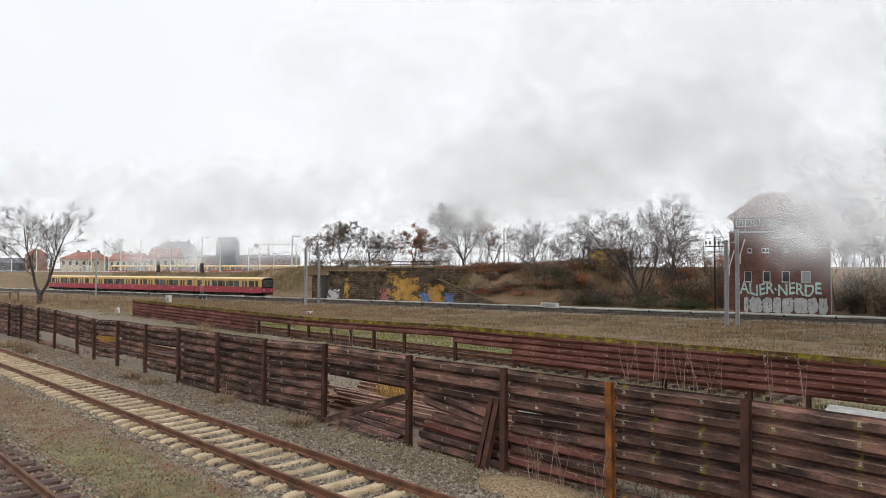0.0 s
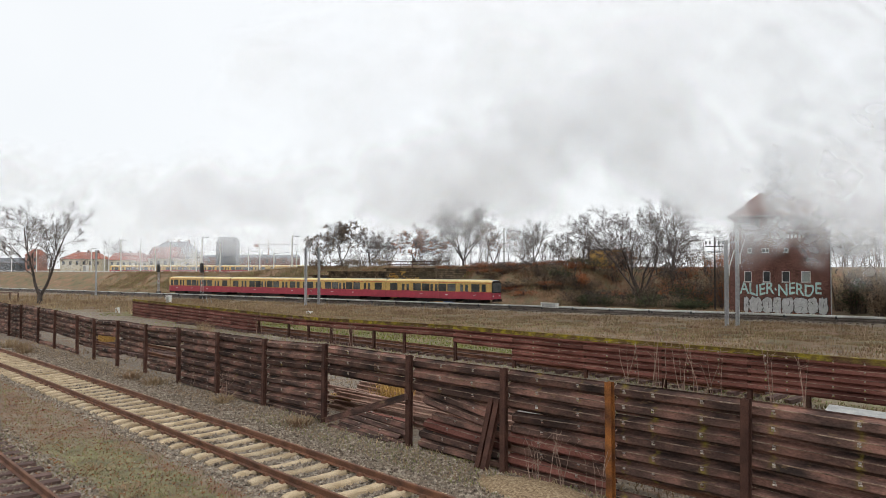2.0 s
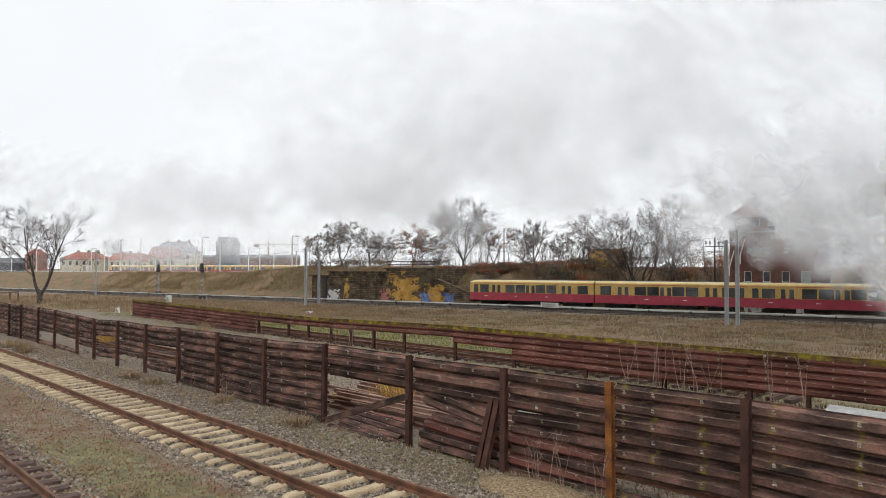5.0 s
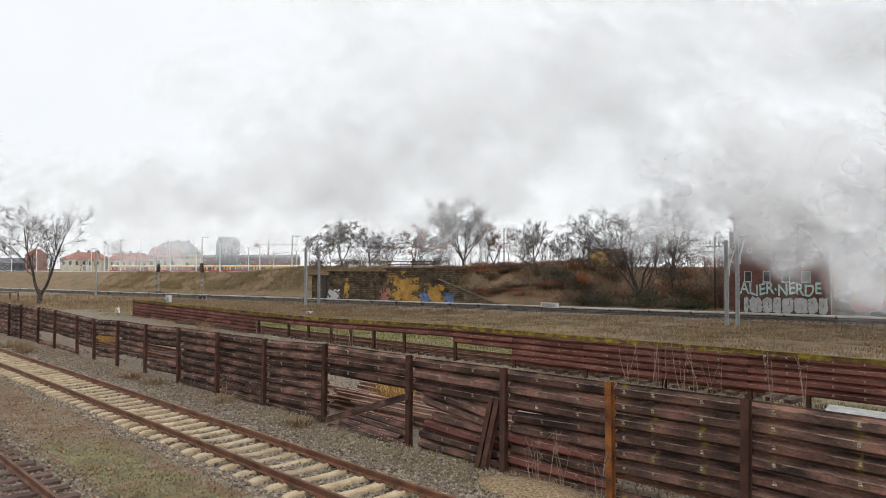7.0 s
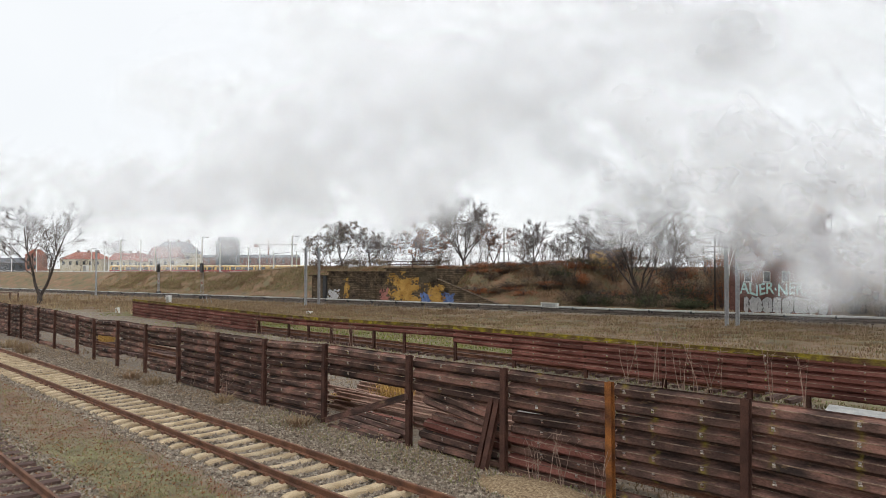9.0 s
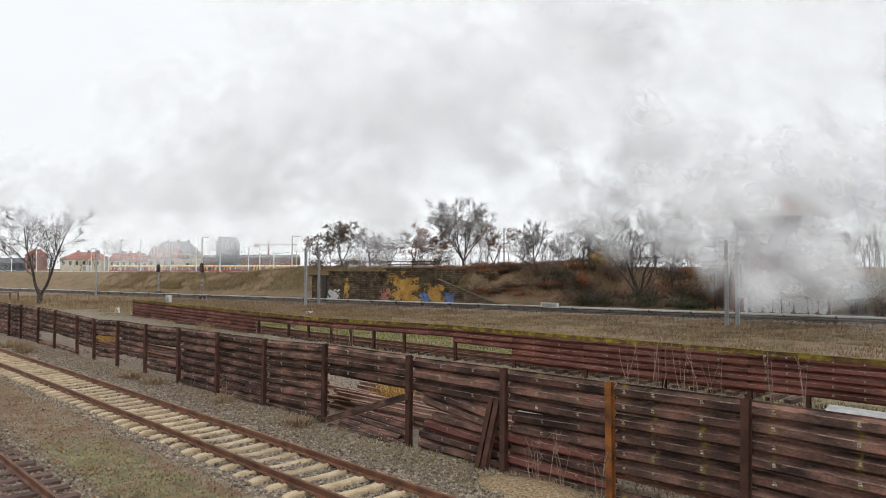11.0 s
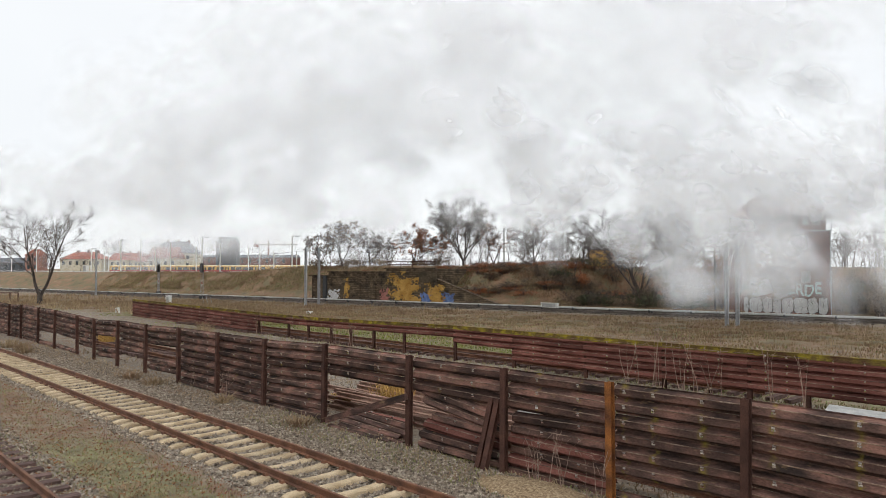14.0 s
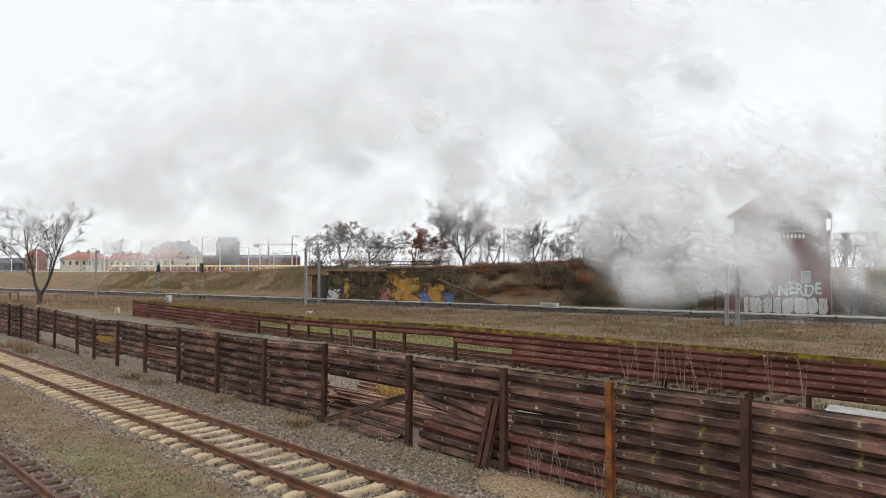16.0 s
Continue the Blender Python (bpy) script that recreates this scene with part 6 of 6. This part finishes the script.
# ---- drifting locomotive smoke: soft wisps gathered in puffs ----
def smoke_material(name, amount, white=0.86):
    m = bpy.data.materials.new(name)
    m.use_nodes = True
    n, l = m.node_tree.nodes, m.node_tree.links
    n.remove(n["Principled BSDF"])
    uv, ln, fall = n.new("ShaderNodeUVMap"), n.new("ShaderNodeVectorMath"), n.new("ShaderNodeMapRange")
    uv.uv_map = "disc"
    ln.operation = "LENGTH"
    l.new(uv.outputs[0], ln.inputs[0])
    fall.interpolation_type = "SMOOTHERSTEP"
    fall.inputs[1].default_value, fall.inputs[2].default_value = 1.0, 0.15
    l.new(ln.outputs["Value"], fall.inputs[0])
    geo, nz, th = n.new("ShaderNodeTexCoord"), n.new("ShaderNodeTexNoise"), n.new("ShaderNodeMapRange")
    nz.inputs["Scale"].default_value, nz.inputs["Detail"].default_value, nz.inputs["Roughness"].default_value = 1.0, 2.5, 0.45
    info, sh_ = n.new("ShaderNodeObjectInfo"), n.new("ShaderNodeVectorMath")
    sh_.operation = "MULTIPLY_ADD"
    sh_.inputs[1].default_value = (1, 1, 1)
    far = n.new("ShaderNodeMath")
    far.operation, far.inputs[1].default_value = "MULTIPLY", 50.0
    l.new(info.outputs["Random"], far.inputs[0])
    l.new(geo.outputs["Object"], sh_.inputs[0])
    l.new(far.outputs[0], sh_.inputs[2])
    l.new(sh_.outputs[0], nz.inputs["Vector"])
    th.inputs[1].default_value, th.inputs[2].default_value = 0.2, 0.72
    l.new(nz.outputs["Fac"], th.inputs[0])
    a, b = n.new("ShaderNodeMath"), n.new("ShaderNodeMath")
    a.operation = b.operation = "MULTIPLY"
    b.inputs[1].default_value = amount
    l.new(fall.outputs[0], a.inputs[0])
    l.new(th.outputs[0], a.inputs[1])
    l.new(a.outputs[0], b.inputs[0])
    dif, tra, mx, tr, out = n.new("ShaderNodeBsdfDiffuse"), n.new("ShaderNodeBsdfTranslucent"), n.new("ShaderNodeMixShader"), n.new("ShaderNodeBsdfTransparent"), n.new("ShaderNodeMixShader")
    dif.inputs["Color"].default_value = tra.inputs["Color"].default_value = (white - 0.008, white, white + 0.014, 1)
    mx.inputs[0].default_value = 0.15
    l.new(dif.outputs[0], mx.inputs[1])
    l.new(tra.outputs[0], mx.inputs[2])
    l.new(b.outputs[0], out.inputs[0])
    l.new(tr.outputs[0], out.inputs[1])
    l.new(mx.outputs[0], out.inputs[2])
    l.new(out.outputs[0], n["Material Output"].inputs["Surface"])
    return m


SMOKE = smoke_material("grey_smoke", 0.2, 0.86)
HAZE = smoke_material("faint_haze", 0.16, 0.88)
STEAM = smoke_material("thin_steam", 0.36, 0.93)


def puff_mesh(seed, mat, count=7):
    """A puff of radius 1 made of soft discs strewn through its volume."""
    rng = random.Random(seed)
    v, f, uv = [], [], []
    for _ in range(count):
        d = Vector((rng.gauss(0, 1), rng.gauss(0, 1), rng.gauss(0, 1))).normalized() * rng.random() ** 0.5 * 0.72
        r = rng.uniform(0.5, 0.85)
        nrm = Vector((rng.gauss(0, 0.35), -0.8, rng.gauss(0.75, 0.2))).normalized()
        a = nrm.cross(Vector((0, 0, 1))).normalized()
        b = nrm.cross(a) * 1.25
        base = len(v)
        for k in range(10):
            t = 2 * math.pi * k / 10
            v.append(tuple(d + a * math.cos(t) * r + b * math.sin(t) * r))
            uv.append((math.cos(t), math.sin(t)))
        v.append(tuple(d + nrm * 0.12 * r))
        uv.append((0.0, 0.0))
        f += [(base + k, base + (k + 1) % 10, base + 10) for k in range(10)]
    me = bpy.data.meshes.new("smoke_puff")
    me.from_pydata(v, [], f)
    lay = me.uv_layers.new(name="disc")
    for lp in me.loops:
        lay.data[lp.index].uv = uv[lp.vertex_index]
    me.polygons.foreach_set("use_smooth", [True] * len(f))
    # made-up normals, bent to sky and eye, brighten the discs like scattered light
    me.normals_split_custom_set_from_vertices([(Vector(q) * 0.1 + Vector((0, -0.7, 0.8))).normalized() for q in v])
    me.materials.append(mat)
    return me


PUFFS = []


def add_puffs():
    rng = random.Random(500)
    grey = [puff_mesh(600 + i, SMOKE) for i in range(6)]
    thin = [puff_mesh(700 + i, STEAM) for i in range(5)]

    haze = [puff_mesh(800 + i, HAZE, 6) for i in range(3)]

    def puff(me, s, w, r, vs, zpath, label):
        # the cloud is deep: strew the puffs far along the line from the eye
        if w < 84:
            k = rng.uniform(38, 85) / w
            s, w, r, vs, base = s * k, w * k, r * k, vs * k, zpath
            zpath = lambda q, t: EYE[2] + (base(q / k, t) - EYE[2]) * k
        ob = new("smoke_puff", me)
        ob.scale = (r, r * 0.8, r * rng.uniform(0.75, 1.0))
        tagged(ob, label, "smoke", "drifting smoke")
        PUFFS.append((ob, s, w, vs, zpath, rng.uniform(-20, 20), rng.uniform(-1.2, 1.2)))

    # the old smoke that hangs over the line: run, underside, upper side
    run = [-190, -166, -120, -91, -75, -62, -54, -47, -36]
    low = [9, 8, 7.6, 8.2, 9.8, 10.6, 10.4, 10, 10]
    top = [33, 33, 27, 25, 21, 25, 20.5, 23, 23]
    for i in range(54):
        s = rng.uniform(-178, -42)
        a, b = float(np.interp(s, run, low)), float(np.interp(s, run, top))
        r = rng.uniform(4.0, 6.5) if s > -80 else rng.uniform(6.0, 10.0)
        z = rng.uniform(a + r * 0.6, max(b - r * 0.7, a + r * 0.65))
        puff(rng.choice(grey), s, rng.uniform(70, 80), r, -2.5 - 0.04 * (z - 10), lambda q, t, z=z: z + 0.03 * (z - 6) * t, "soft grey puff of drifting locomotive smoke")

    # the great plume that blows in over the tower, rises and spreads
    def under(q, t):
        return float(np.interp(q, [-60, -30, -20, -14, -7, 5], [9.4, 9.0, 9.4, 6.5, 4.4, 3.2]))

    def upper(q, t):
        early = float(np.interp(q, [-60, -46, -40, -30, -10, 20], [16, 17, 21, 24.5, 24, 26]))
        late = float(np.interp(q, [-130, -90, -40, 0, 30], [36, 42, 36, 32, 30]))
        return early + (late - early) * min(t / 14.0, 1.0)

    for i in range(98):
        s = rng.uniform(-46, 66)
        r = rng.uniform(4.0, 7.5)
        share = rng.random()
        puff(rng.choice(grey if s < 15 else grey + thin), s, rng.uniform(57, 69), r, -4.5 - 0.8 * (share - 0.5), lambda q, t, r=r, k=share: under(q, t) + r * 0.55 + k * (upper(q, t) - under(q, t) - r * 1.2), "billowing grey puff of locomotive smoke")
    # low steam that rolls in beside the signal tower
    for i in range(96):
        s = rng.uniform(-13, 34) if i < 78 else rng.uniform(-9, 12)
        r = rng.uniform(2.2, 4.8)
        z = (rng.uniform(0.0, 14.0) if s > 0 else rng.uniform(4.0, 14.0)) + r * 0.4
        puff(rng.choice(thin), s, rng.uniform(66, 80), r, -rng.uniform(1.2, 2.4), lambda q, t, z=z, v=rng.uniform(0.0, 0.2): z + v * t, "thin pale wisp of steam near the ground")
    # dense white steam that hides the upper tower at first and slowly thins
    for i in range(52):
        s = rng.uniform(-11, 30)
        r = rng.uniform(2.6, 4.4)
        z = rng.uniform(4.0, 12.5) if s > -5 else rng.uniform(8.5, 13.0)
        puff(rng.choice(thin), s, rng.uniform(66, 78), r, -rng.uniform(0.9, 1.5), lambda q, t, z=z, v=rng.uniform(0.05, 0.3): z + v * t, "dense white steam rolling past the signal tower")
    # standing haze before the distant houses
    for x, y, z, r in ((-150, 215, 9, 15), (-128, 222, 8, 14), (-105, 215, 8, 14), (-82, 210, 8, 14), (-62, 200, 9, 13), (-40, 180, 9, 13), (-12, 165, 9, 13), (12, 150, 9, 12)):
        hs, hw = xy_sw(x, y)
        puff(rng.choice(haze), hs, hw, r, -0.4, lambda q, t, z=z: z, "thin standing haze before distant houses")
    # the high spread of the plume, which reaches over the whole sky by the end
    for i in range(30):
        s = rng.uniform(-75, 40)
        r = rng.uniform(11, 16)
        puff(rng.choice(haze), s, rng.uniform(70, 80), r, -4.0, lambda q, t, z=rng.uniform(24, 42): z, "high thin grey veil of spreading smoke")
    # steam that creeps over the grass late
    for i in range(14):
        s = rng.uniform(12, 34)
        r = rng.uniform(2.0, 3.6)
        puff(rng.choice(haze), s, rng.uniform(58, 70), r * 1.4, -rng.uniform(1.4, 2.2), lambda q, t, z=rng.uniform(0.4, 3.0) + r * 0.5: z, "faint steam creeping over the grass")
    # wide thinning veil that follows the plume
    for i in range(22):
        s = -40 + i * 5.0 + rng.uniform(-3, 3)
        r = rng.uniform(9.0, 13.0)
        share = rng.uniform(0.1, 1.0)
        puff(rng.choice(haze), s, rng.uniform(70, 82), r, -4.2, lambda q, t, r=r, k=share: under(q, t) + r * 0.6 + k * (upper(q, t) - under(q, t)), "wide thin veil of grey smoke")
    # small wisps among the trees
    for s, w, z, r in ((-55, 88, 7.5, 2.4), (-120, 88, 7.0, 4.5), (-108, 92, 7.0, 4.0)):
        puff(rng.choice(haze), s, w, r, -0.9, lambda q, t, z=z: z + 0.1 * t, "thin wisp of steam among the trees")
    # faint wide haze behind and above
    for s, w, z, r in ((-150, 112, 9, 12), (-175, 115, 9, 13), (-125, 112, 9, 12), (-95, 108, 11, 11), (-70, 106, 11, 11), (-45, 100, 12, 10), (-20, 98, 12, 10), (-160, 140, 16, 22), (-190, 150, 16, 24), (-130, 135, 14, 18), (-120, 150, 18, 20), (-220, 150, 18, 26), (-90, 130, 16, 18), (-60, 120, 14, 18), (-30, 115, 16, 18), (-10, 75, 26, 16), (25, 75, 24, 16), (-45, 90, 30, 18), (-75, 95, 32, 20), (40, 70, 26, 18), (10, 62, 30, 16), (60, 66, 26, 18)):
        puff(rng.choice(haze), s, w, r, -1.0 if w > 100 else -3.0, lambda q, t, z=z: z + 0.1 * t, "faint wide veil of thinning smoke")


add_puffs()


def motions():
    rows = []
    for t in (0.0, 4.0, 8.0, 12.0, 16.0):
        s = -89.7 + 23.5 * (t - 3.5)
        x, y = sw_xy(s, TRAIN_W)
        rows.append((t, pose(x, y, RAIL_Z, 0, 0, TURN)))
    walk(train, rows)
    for ob, s, w, vs, zpath, roll, spin in PUFFS:
        rows = []
        for t in (0.0, 2.0, 4.0, 6.0, 8.0, 10.0, 12.0, 14.0, 16.0):
            q = s + vs * t
            x, y = sw_xy(q, w)
            rows.append((t, pose(x, y, zpath(q, t), 0, roll + spin * t, 0)))
        walk(ob, rows)


motions()
